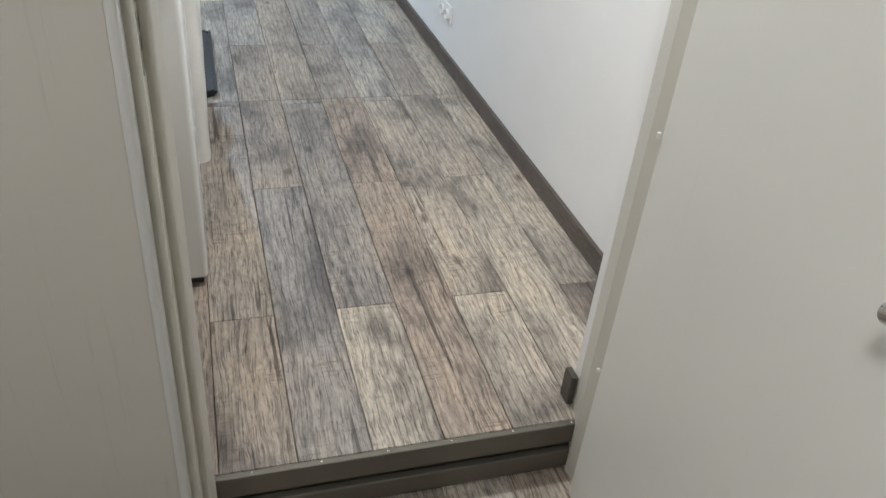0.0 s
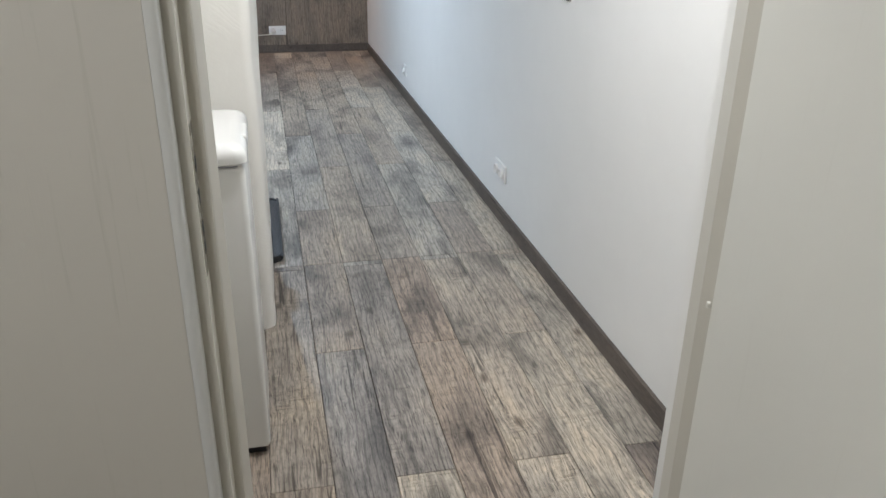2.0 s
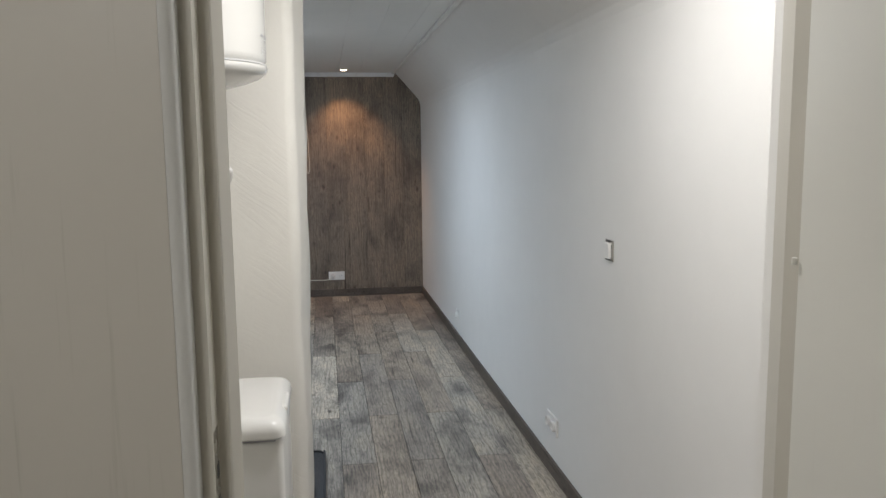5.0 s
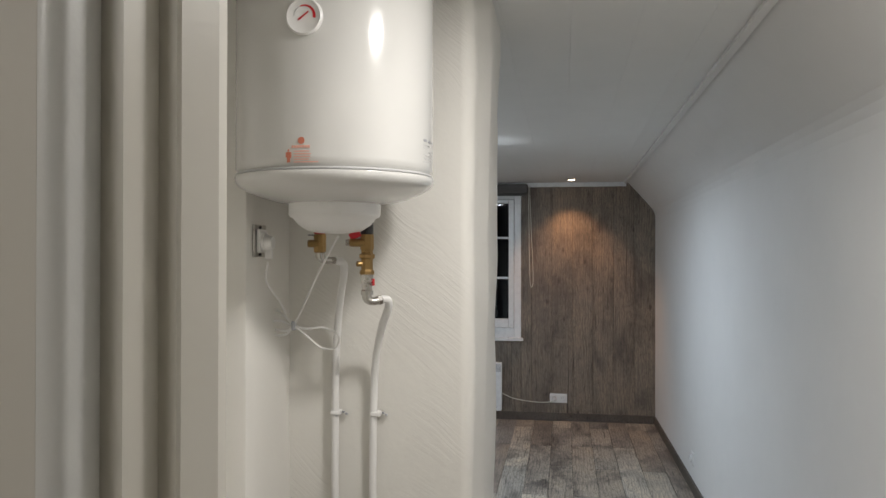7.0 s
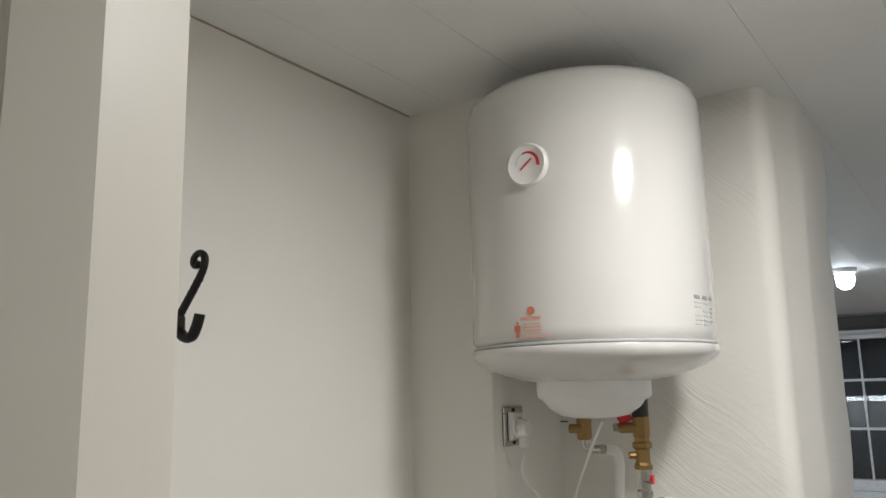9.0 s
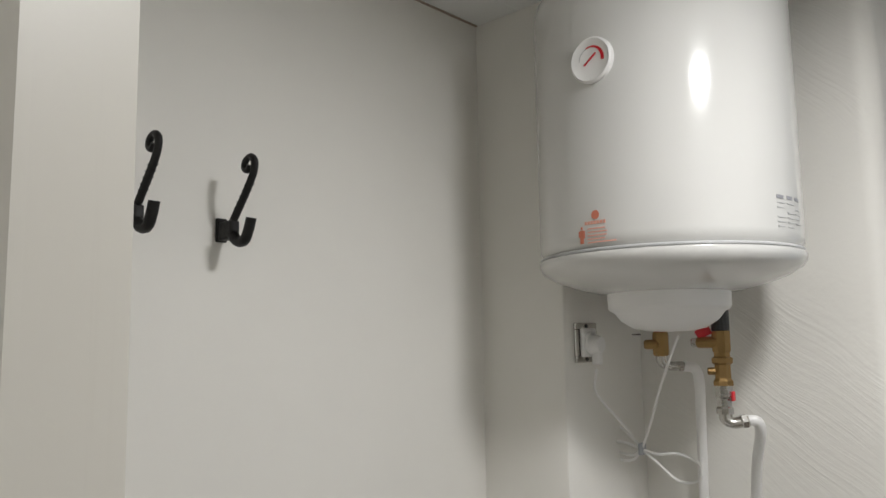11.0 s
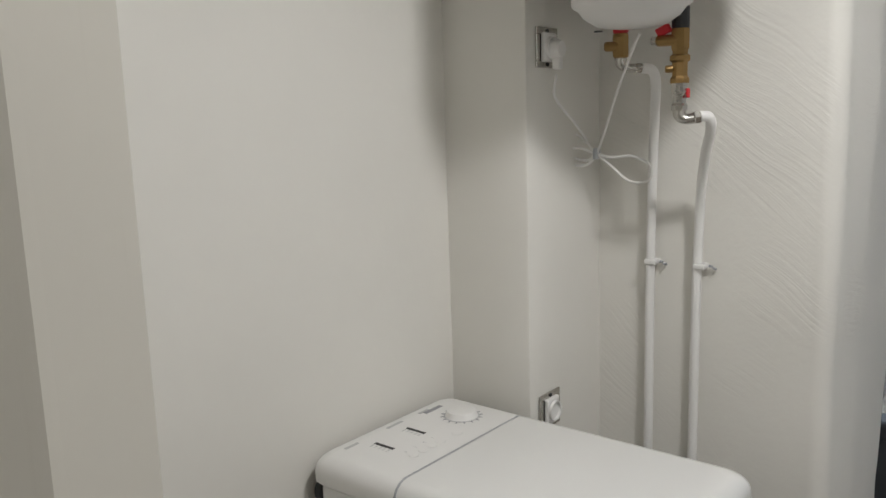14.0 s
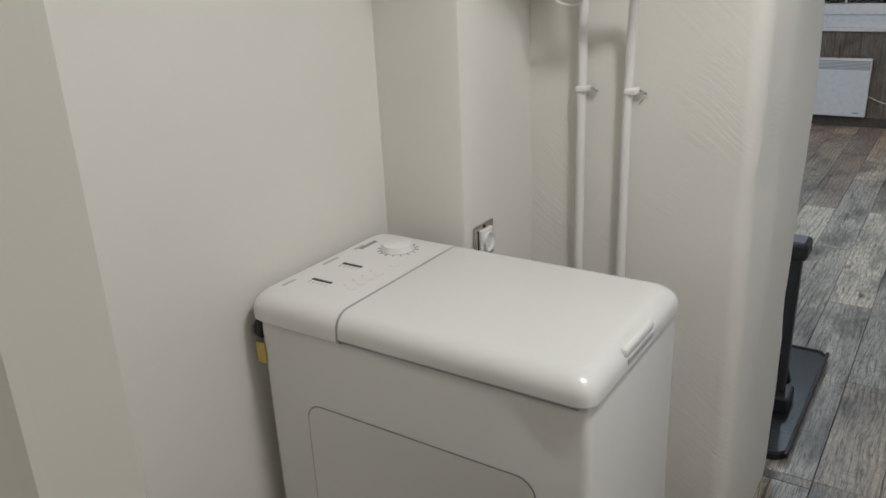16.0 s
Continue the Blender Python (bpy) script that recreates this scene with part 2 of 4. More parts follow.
def part(name, bm, material, parent, label="", smooth=False):
    ob = new(name, finish(name, bm, material, smooth))
    ob.parent = parent
    if label:
        tagged(ob, label)
    return ob


def thing(name, label, category, x=0, y=0, z=0, rz=0, group=""):
    ob = new(name)
    ob.empty_display_size = 0.05
    ob.matrix_basis = pose(x, y, z, 0, 0, rz)
    return tagged(ob, label, category, group)


def setting(name, bm, material, label="", smooth=False):
    return tagged(new(name, finish(name, bm, material, smooth)), label, name.split("_")[0], kind="structure")


def block(x0, x1, y0, y1, z0, z1, bevel=0.0, segments=2, bm=None):
    own = bmesh.new()
    bmesh.ops.create_cube(own, size=1)
    for v in own.verts:
        v.co = Vector(((x0 + x1) / 2 + v.co.x * (x1 - x0), (y0 + y1) / 2 + v.co.y * (y1 - y0), (z0 + z1) / 2 + v.co.z * (z1 - z0)))
    if bevel:
        bmesh.ops.bevel(own, geom=own.edges, offset=bevel, segments=segments, profile=0.5, affect="EDGES")
    return joined(bm, own)


def joined(bm, own):
    if bm is None:
        return own
    me = bpy.data.meshes.new("scratch")
    own.to_mesh(me)
    own.free()
    bm.from_mesh(me)
    bpy.data.meshes.remove(me)
    return bm


def lathe(profile, steps=32, bm=None, m=None):
    """Turns (radius, height) pairs round z; m places the result."""
    own = bmesh.new()
    rings = []
    for r, h in profile:
        if r < 1e-5:
            rings.append([own.verts.new((0, 0, h))])
        else:
            rings.append([own.verts.new((r * math.cos(2 * math.pi * i / steps), r * math.sin(2 * math.pi * i / steps), h)) for i in range(steps)])
    for a, b in zip(rings, rings[1:]):
        for i in range(steps):
            j = (i + 1) % steps
            if len(a) == 1 and len(b) > 1:
                own.faces.new((a[0], b[i], b[j]))
            elif len(b) == 1 and len(a) > 1:
                own.faces.new((a[i], a[j], b[0]))
            elif len(a) > 1:
                own.faces.new((a[i], a[j], b[j], b[i]))
    for ring, flip in ((rings[0], True), (rings[-1], False)):
        if len(ring) > 2:
            own.faces.new(ring[::-1] if flip else ring)
    if m is not None:
        own.transform(m)
    return joined(bm, own)


def rod(a, b, r, bm=None, steps=16):
    a, b = Vector(a), Vector(b)
    m = Matrix.Translation(a) @ (b - a).to_track_quat("Z", "Y").to_matrix().to_4x4()
    h = (b - a).length
    c = min(r * 0.25, h * 0.2)
    return lathe([(0, 0), (r - c, 0), (r, c), (r, h - c), (r - c, h), (0, h)], steps, bm, m)


def smooth_line(points, per=8):
    """A Catmull-Rom line through the points."""
    p = [Vector(q) for q in points]
    p = [p[0] * 2 - p[1]] + p + [p[-1] * 2 - p[-2]]
    out = []
    for i in range(1, len(p) - 2):
        for k in range(per):
            t = k / per
            out.append(0.5 * (2 * p[i] + (p[i + 1] - p[i - 1]) * t + (2 * p[i - 1] - 5 * p[i] + 4 * p[i + 1] - p[i + 2]) * t * t + (3 * p[i] - p[i - 1] - 3 * p[i + 1] + p[i + 2]) * t ** 3))
    return out + [p[-2]]


def tube(points, radius, steps=10, bm=None, per=8, taper=None):
    line = smooth_line(points, per)
    own = bmesh.new()
    rings, side = [], None
    for i, p in enumerate(line):
        d = (line[min(i + 1, len(line) - 1)] - line[max(i - 1, 0)]).normalized()
        if side is None:
            side = d.orthogonal().normalized()
        side = (side - d * side.dot(d)).normalized()
        up = d.cross(side)
        r = radius if taper is None else radius + (taper - radius) * i / (len(line) - 1)
        rings.append([own.verts.new(p + side * r * math.cos(2 * math.pi * k / steps) + up * r * math.sin(2 * math.pi * k / steps)) for k in range(steps)])
    for a, b in zip(rings, rings[1:]):
        for k in range(steps):
            own.faces.new((a[k], a[(k + 1) % steps], b[(k + 1) % steps], b[k]))
    own.faces.new(rings[0][::-1])
    own.faces.new(rings[-1])
    return joined(bm, own)


def extrude_plan(points, z0, z1, bm=None):
    """An upright solid over a closed outline in plan."""
    own = bmesh.new()
    lo = [own.verts.new((x, y, z0)) for x, y in points]
    hi = [own.verts.new((x, y, z1)) for x, y in points]
    n = len(points)
    for i in range(n):
        own.faces.new((lo[i], lo[(i + 1) % n], hi[(i + 1) % n], hi[i]))
    own.faces.new(lo[::-1])
    own.faces.new(hi)
    return joined(bm, own)


def uneven(bm, cell, amount, scale=6.0):
    """Cuts faces into cells and pushes them about a little, like hand-made plaster."""
    for _ in range(8):
        long = [e for e in bm.edges if e.calc_length() > cell * 1.6]
        if not long:
            break
        bmesh.ops.subdivide_edges(bm, edges=long, cuts=1, use_grid_fill=True)
    bmesh.ops.triangulate(bm, faces=[f for f in bm.faces if len(f.verts) > 4])
    bm.normal_update()
    for v in bm.verts:
        v.co += v.normal * noise.noise(v.co * scale) * amount
    return bm


# ---- plan ----
LEFT, COL_X, COL_Y, FIN_X, FIN_Y, FIN_BACK = -0.182, 0.007, 2.283, 0.471, 2.557, 3.04
RIGHT, FAR, ROOM_LEFT = 1.472, 7.74, -2.3
DOOR_Y0, DOOR_Y1 = 1.10, 1.27
JAMB_L, JAMB_R, HEAD = 0.426, 1.198, 1.90
LOW = -0.14


def ceiling_z(y):
    return 2.152 + (2.105 - 2.152) * (y - 2.2) / (FAR - 2.2)


def right_x(y):
    """The long right wall runs very slightly askew."""
    return 1.512 - 0.0066 * (y - 1.7)


# ---- room shell ----
setting("floor", block(ROOM_LEFT, RIGHT + 0.2, DOOR_Y1 + 0.02, FAR + 0.15, -0.12, -0.010), M_JOINT, "weathered grey-brown oak laminate floor")
setting("floor_lobby", block(-0.45, 1.75, -1.35, 1.25, LOW - 0.1, LOW - 0.010), M_JOINT, "worn brown laminate floor of the lobby")
setting("wall_right", extrude_plan([(right_x(DOOR_Y1), DOOR_Y1), (1.68, DOOR_Y1), (1.68, FAR + 0.14), (right_x(FAR + 0.14), FAR + 0.14)], -0.12, 2.3), M_WALL, "smooth white painted wall under the roof slope")
setting("wall_far", block(ROOM_LEFT - 0.14, -0.41, FAR, FAR + 0.14, -0.12, 2.3), M_CLAD, "wall clad in weathered oak boards")
setting("wall_far_right", block(0.31, RIGHT, FAR, FAR + 0.14, -0.12, 2.3), M_CLAD, "wall clad in weathered oak boards")
setting("wall_far_under", block(-0.41, 0.31, FAR, FAR + 0.14, -0.12, 0.7265), M_CLAD, "wall clad in weathered oak boards")
setting("wall_far_over", block(-0.41, 0.31, FAR, FAR + 0.14, 2.011, 2.3), M_CLAD, "wall clad in weathered oak boards")
setting("wall_room_left", block(ROOM_LEFT - 0.14, ROOM_LEFT, FIN_BACK, FAR, -0.12, 2.3), M_WALL, "white painted room wall")
setting("wall_room_back", block(ROOM_LEFT, LEFT - 0.12, FIN_BACK - 0.14, FIN_BACK, -0.12, 2.3), M_WALL, "white painted room wall")
setting("wall_left", uneven(block(LEFT - 0.12, LEFT, DOOR_Y1, COL_Y + 0.1, -0.02, 2.3), 0.06, 0.003, 4.0), M_CREAM, "cream painted alcove wall with coat hooks", True)
setting("wall_column", uneven(block(LEFT - 0.1, COL_X, COL_Y, FIN_Y + 0.05, -0.02, 2.3, 0.008, 2), 0.06, 0.0025, 4.0), M_CREAM, "cream boxed-in column in the alcove corner", True)
fin = bmesh.new()
r = 0.035
outline = [(COL_X - 0.1, FIN_Y)]
for cx, cy, a0 in ((FIN_X - r, FIN_Y + r, -90), (FIN_X - r, FIN_BACK - r, 0)):
    outline += [(cx + r * math.cos(radians(a0 + 15 * k)), cy + r * math.sin(radians(a0 + 15 * k))) for k in range(7)]
outline += [(COL_X - 0.1, FIN_BACK)]
extrude_plan(outline, -0.01, 2.3, fin)
bmesh.ops.subdivide_edges(fin, edges=[e for e in fin.edges if abs(e.verts[0].co.z - e.verts[1].co.z) > 1], cuts=38, use_grid_fill=True)
bmesh.ops.subdivide_edges(fin, edges=[e for e in fin.edges if e.calc_length() > 0.2], cuts=8, use_grid_fill=True)
for v in fin.verts:
    if v.co.x > FIN_X - 0.1 and v.co.y > FIN_Y + 0.1:
        v.co.x += 0.026 * max(0.0, v.co.z) / 2.0
fin.normal_update()
for v in fin.verts:
    v.co += Vector((v.normal.x, v.normal.y, 0)) * (noise.noise(v.co * 5.0) * 0.006 + noise.noise(v.co * 14.0) * 0.0025)
setting("wall_chimney", fin, M_PLASTER, "thick wall stub in rough trowelled white plaster", True)

# flat ceiling of narrow white panels, and the roof slope
ceil = bmesh.new()
x = 0.51 - 0.195 * 15
while x < 1.235:
    x1 = min(x + 0.195, 1.235)
    own = block(x + 0.0003, x1 - 0.0003, DOOR_Y1, FAR, 0, 0.05, 0.0004, 1)
    for v in own.verts:
        v.co.z += ceiling_z(v.co.y)
    joined(ceil, own)
    x += 0.195
own = block(ROOM_LEFT - 0.1, 1.24, DOOR_Y1, FAR, 0.006, 0.055)
for v in own.verts:
    v.co.z += ceiling_z(v.co.y)
joined(ceil, own)
setting("ceiling", ceil, M_CEIL, "white ceiling of narrow plastic panels")
slope = bmesh.new()
sec = [(1.235, 0.0), (1.25, -0.018), (1.33, -0.110), (1.41, -0.205), (1.437, -0.240), (1.451, -0.266), (1.459, -0.296), (1.462, -0.335), (1.56, -0.335), (1.56, 0.06), (1.235, 0.06)]
rows = [[slope.verts.new((sx + (right_x(y) - 1.462) * min(1.0, max(0.0, (sx - 1.235) / 0.2)), y, ceiling_z(y) + sz)) for sx, sz in sec] for y in (DOOR_Y1, 3.0, 5.0, FAR)]
for a, b in zip(rows, rows[1:]):
    for i in range(len(sec)):
        j = (i + 1) % len(sec)
        slope.faces.new((a[i], a[j], b[j], b[i]))
slope.faces.new(rows[0])
slope.faces.new(rows[-1][::-1])
setting("ceiling_slope", slope, M_WALL, "white sloping ceiling under the roof")
bm = block(1.205, 1.232, 1.33, FAR - 0.03, -0.014, -0.001)
for v in bm.verts:
    v.co.z += ceiling_z(v.co.y)
setting("trim_slope_moulding", bm, M_WALL, "white moulding where the ceiling meets the roof slope")
bm = block(LEFT - 0.002, LEFT + 0.004, DOOR_Y1 + 0.01, COL_Y, -0.0022, 0.002)
for v in bm.verts:
    v.co.z += ceiling_z(v.co.y)
setting("trim_caulk", bm, M_CAULK, "thin brownish joint line below the ceiling")
setting("trim_cornice", block(ROOM_LEFT, 1.225, FAR - 0.028, FAR - 0.012, 2.066, 2.106, 0.006, 2), M_PVC, "white ceiling cornice")
setting("baseboard_right", extrude_plan([(right_x(1.31) - 0.013, 1.31), (right_x(1.31), 1.31), (right_x(7.726), 7.726), (right_x(7.726) - 0.013, 7.726)], 0, 0.066), M_BASE, "dark oak baseboard")
setting("baseboard_far", block(ROOM_LEFT, RIGHT - 0.004, FAR - 0.024, FAR - 0.011, 0, 0.070, 0.003, 1), M_BASE, "dark oak baseboard")

# ---- doorway wall, frame and lobby ----
setting("wall_door_left", block(LEFT - 0.12, 0.343, DOOR_Y0 + 0.030, DOOR_Y1 - 0.004, LOW, 2.3), M_FRAME, "beige painted wood panelling beside the door")
setting("wall_door_right", block(1.281, 1.75, DOOR_Y0 + 0.030, DOOR_Y1 - 0.004, LOW, 2.3), M_FRAME, "beige painted wood panelling beside the door")
setting("wall_door_over", block(0.30, 1.26, DOOR_Y0 + 0.004, DOOR_Y1, HEAD + 0.04, 2.3), M_FRAME, "beige painted panel over the door")
setting("wall_lobby_left", block(-0.45, -0.32, -1.35, DOOR_Y0, LOW, 2.3), M_FRAME, "beige lobby wall")
setting("wall_jamb_end", block(LEFT, 0.400, DOOR_Y1 - 0.003, 1.294, -0.02, 2.3), M_CREAM, "cream plaster return behind the door jamb")
setting("wall_lobby_right", block(1.62, 1.75, -1.35, DOOR_Y0, LOW, 2.3), M_FRAME, "beige lobby wall")
setting("wall_lobby_back", block(-0.32, 1.62, -1.35, -1.22, LOW, 2.3), M_FRAME, "beige lobby wall")
setting("ceiling_lobby", block(-0.45, 1.75, -1.35, DOOR_Y1, 2.14, 2.3), M_CEIL, "white lobby ceiling")


def frame_profile(side):
    """Plan of one door jamb with rounded architrave, rebate and stop; side -1 left, 1 right."""
    edge = JAMB_L if side < 0 else JAMB_R
    pts = [(-0.025, 1.2945), (-0.003, 1.232), (0.0, 1.224), (-0.008, 1.180), (-0.010, 1.177), (-0.023, 1.176), (-0.024, 1.132), (-0.040, 1.130), (-0.085, 1.130), (-0.085, 1.2945)]
    return [(edge + dx if side < 0 else edge - dx, y) for dx, y in pts]


def casing_profile(side):
    """Plan of the rounded edge of the wide board beside a jamb."""
    edge = JAMB_L if side < 0 else JAMB_R
    pts = [(-0.038, 1.129)] + [(-0.050 + 0.012 * math.cos(radians(a)), 1.097 - 0.012 * math.sin(radians(a))) for a in (0, 18, 36, 54, 72, 90)]
    pts += [(-0.052, 1.085), (-0.052, 1.129)]
    return [(edge + dx if side < 0 else edge - dx, y) for dx, y in pts]


doorway = thing("door_frame", "beige gloss-painted wooden door frame with a rebate", "door frame")
jl = part("jamb", extrude_plan(frame_profile(-1), LOW, HEAD), M_FRAME, doorway)
jr = part("jamb", extrude_plan(frame_profile(1), LOW, HEAD), M_FRAME, doorway)
casing = part("casing", block(JAMB_L - 0.58, JAMB_L - 0.0525, 1.0855, 1.129, LOW, HEAD), M_PANEL, doorway, "wide taupe-painted board")
part("rounded_edge", extrude_plan(casing_profile(-1), LOW, HEAD), M_EDGE, casing, "worn whitish rounded board edge", True)
casing = part("casing", block(JAMB_R + 0.0525, JAMB_R + 0.11, 1.0855, 1.129, LOW, HEAD), M_PANEL, doorway)
part("rounded_edge", extrude_plan(casing_profile(1), LOW, HEAD), M_EDGE, casing, "", True)
part("head", block(JAMB_L - 0.08, JAMB_R + 0.08, 1.087, 1.293, HEAD, HEAD + 0.04), M_FRAME, doorway)
plate = part("strike_plate", block(0.4015, 0.4036, 1.140, 1.168, 0.885, 1.092, 0.0005, 1), M_STEEL, jl, "long steel strike plate")
for z in (0.915, 0.94, 0.985, 1.03):
    part("slot", block(0.4035, 0.4042, 1.147, 1.161, z, z + 0.018), M_BLACK, plate)
for z in (0.24, 0.752, 1.272):
    part("hinge", rod((JAMB_R - 0.030, 1.152, z), (JAMB_R - 0.030, 1.152, z + 0.010), 0.0038), M_LEAF, jr, "small white hinge cap")

leaf = thing("door_1", "open ivory painted flush door with a steel lever handle", "door", 1.172, 1.150, 0, -8)
leaf["kind"] = "structure"
part("panel", block(0.0, 0.04, -0.80, 0.0, LOW + 0.02, HEAD - 0.01, 0.003, 2), M_LEAF, leaf)
rose = lathe([(0, 0), (0.026, 0), (0.026, 0.006), (0.022, 0.009), (0, 0.009)], 24, None, pose(0, -0.70, 0.90, 0, -90, 0))
handle = part("door_handle", rose, M_STEEL, leaf, "curved steel lever handle", True)
part("lever", tube([(-0.008, -0.70, 0.90), (-0.045, -0.70, 0.90), (-0.057, -0.685, 0.90), (-0.059, -0.665, 0.902), (-0.058, -0.635, 0.898), (-0.056, -0.612, 0.888)], 0.012, 12, None, 6, 0.011), M_STEEL, handle, "", True)

# threshold, step and metal nosing
step = thing("threshold_step", "dark bronze metal step edging at the threshold", "step")
part("riser", block(JAMB_L - 0.02, JAMB_R + 0.02, 1.2505, 1.30, LOW - 0.01, -0.012), M_NOSING, step)
part("nosing", block(JAMB_L - 0.015, JAMB_R + 0.015, 1.234, 1.2495, -0.056, 0.002, 0.003, 2), M_NOSING, step)
part("lower_trim", block(JAMB_L - 0.01, JAMB_R + 0.01, 1.230, 1.2495, -0.132, -0.078, 0.004, 2), M_NOSING, step)
for k in range(6):
    sx = JAMB_L + 0.07 + 0.14 * k
    part("screw", lathe([(0, 0), (0.003, 0), (0.002, 0.0008), (0, 0.001)], 10, None, pose(sx, 1.2425, 0.0021)), M_STEEL, step)
tagged(new("baseboard_end", finish("baseboard_end", block(JAMB_R + 0.008, JAMB_R + 0.024, 1.2955, 1.335, 0.0, 0.082, 0.002, 1), M_BASE)), "short dark oak baseboard end at the jamb", "baseboard", kind="structure")
setting("wall_return", block(JAMB_R + 0.027, 1.60, DOOR_Y1, 1.32, -0.02, 2.3), M_WALL, "white wall return by the door")

# ---- window ----
win = thing("window_1", "white plastic window with glazing bars, dark outside", "window", 0, FAR, 0)
win["kind"] = "structure"
win.matrix_basis = Matrix.Translation((-0.05, FAR, -0.005)) @ Matrix.Diagonal((1, 1, 1.045, 1))
fr = bmesh.new()
for x0, x1, z0, z1 in ((-0.36, -0.30, 0.70, 1.93), (0.30, 0.36, 0.70, 1.93), (-0.30, 0.30, 0.70, 0.785), (-0.30, 0.30, 1.88, 1.93)):
    block(x0, x1, -0.03, 0.10, z0, z1, 0.004, 2, fr)
part("window_frame", fr, M_PVC, win)
sash = bmesh.new()
for x0, x1, z0, z1 in ((-0.298, -0.25, 0.787, 1.878), (0.25, 0.298, 0.787, 1.878), (-0.25, 0.25, 0.787, 0.86), (-0.25, 0.25, 1.845, 1.878)):
    block(x0, x1, -0.045, 0.05, z0, z1, 0.005, 2, sash)
part("sash", sash, M_PVC, win)
for z in (1.21, 1.552):
    part("glazing_bar", block(-0.25, 0.25, -0.012, 0.012, z - 0.009, z + 0.009, 0.002, 1), M_PVC, win)
part("glazing_bar", block(-0.047, -0.033, -0.011, 0.011, 0.86, 1.845, 0.002, 1), M_PVC, win)
part("window_sill", block(-0.38, 0.38, -0.055, 0.0, 0.675, 0.70, 0.004, 2), M_PVC, win)
pane = part("pane", block(-0.25, 0.25, 0.014, 0.018, 0.86, 1.845), M_GLASS, win)
setting("backdrop", block(-3, 3, FAR + 1.5, FAR + 1.52, -0.5, 3.5), M_NIGHT, "dark night outside the window")

# roller blind above the window
blind = thing("roller_blind", "rolled-up dark grey roller blind with a bead chain", "blind", -0.05, FAR - 0.06, 0.072)
part("cassette", block(-0.42, 0.42, -0.03, 0.048, 1.935, 2.02, 0.012, 3), M_BLIND, blind)
part("bottom_bar", block(-0.40, 0.40, -0.012, 0.004, 1.915, 1.933, 0.004, 2), M_BLIND, blind)
part("bead_chain", tube([(0.428, 0, 2.0), (0.430, 0.01, 1.7), (0.436, 0.01, 1.30), (0.445, 0.01, 1.13), (0.462, 0.01, 1.12), (0.468, 0.01, 1.22), (0.452, 0.01, 1.6), (0.436, 0, 2.0)], 0.0028, 6), M_OFFPL, blind, "thin ivory bead chain", True)

# panel heater, cable and sockets on the clad wall
heat = thing("panel_heater", "white wall-mounted electric panel heater with a grey top grille", "heater", -0.20, FAR - 0.024, 0.012)
part("body", block(-0.36, 0.345, -0.075, -0.025, 0.075, 0.50, 0.006, 2), M_PVC, heat)
grille = part("grille", block(-0.35, 0.335, -0.078, -0.070, 0.42, 0.485, 0.001, 1), M_GREYPL, heat, "grey slotted grille")
for k in range(6):
    part("slat", block(-0.345, 0.33, -0.081, -0.077, 0.4245 + 0.010 * k, 0.4285 + 0.010 * k), M_PVC, grille)
part("badge", block(0.255, 0.30, -0.0768, -0.0745, 0.10, 0.107), M_GREYINK_GAP, heat, "small dark badge")
for bx in (-0.25, 0.24):
    part("bracket", block(bx, bx + 0.03, -0.03, 0.0, 0.15, 0.42), M_STEEL, heat)
tagged(new("heater_cable", finish("heater_cable", tube([(0.147, FAR - 0.05, 0.235), (0.25, FAR - 0.035, 0.19), (0.42, FAR - 0.03, 0.165), (0.55, FAR - 0.03, 0.165), (0.62, FAR - 0.03, 0.185)], 0.004, 8), M_OFFPL, True)), "thin white heater cable running to a socket", "cable")


def socket_plate(name, gangs, m, label):
    """A wall socket, facing -y before the pose m is applied."""
    ob = thing(name, label, "socket", group="wall sockets")
    w = 0.076 * gangs
    part("plate", block(-w / 2, w / 2, -0.009, 0.0, -0.04, 0.04, 0.003, 2), M_WHITEPL, ob)
    for g in range(gangs):
        cx = -w / 2 + 0.038 + 0.076 * g
        well = part("well", lathe([(0, 0.002), (0.019, 0.002), (0.0195, 0.0115), (0.022, 0.0115), (0.022, 0.0), (0, 0)], 24, None, pose(cx, -0.0085, 0, 90, 0, 0)), M_WHITEPL, ob, "", True)
        for hx in (-0.009, 0.009):
            part("hole", lathe([(0, 0), (0.0027, 0), (0.0027, 0.001), (0, 0.001)], 10, None, pose(cx + hx, -0.0108, 0, 90, 0, 0)), M_BLACK, well)
    ob.matrix_basis = m
    return ob


socket_plate("wall_socket", 2, pose(0.640, FAR - 0.012, 0.200), "white double socket on the clad wall with a plug in it")
plug = thing("plug", "white plug in the double socket", "plug", 0.604, FAR - 0.024, 0.198)
part("body", lathe([(0, 0), (0.019, 0), (0.018, 0.02), (0.010, 0.032), (0, 0.032)], 20, None, pose(0, 0, 0, 90, 0, 0)), M_WHITEPL, plug, "", True)
socket_plate("wall_socket", 2, pose(right_x(3.39), 3.39, 0.228, 0, 0, -90), "white double socket low on the white wall")
socket_plate("wall_socket", 1, pose(right_x(5.78), 5.78, 0.200, 0, 0, -90), "white single socket low on the white wall")


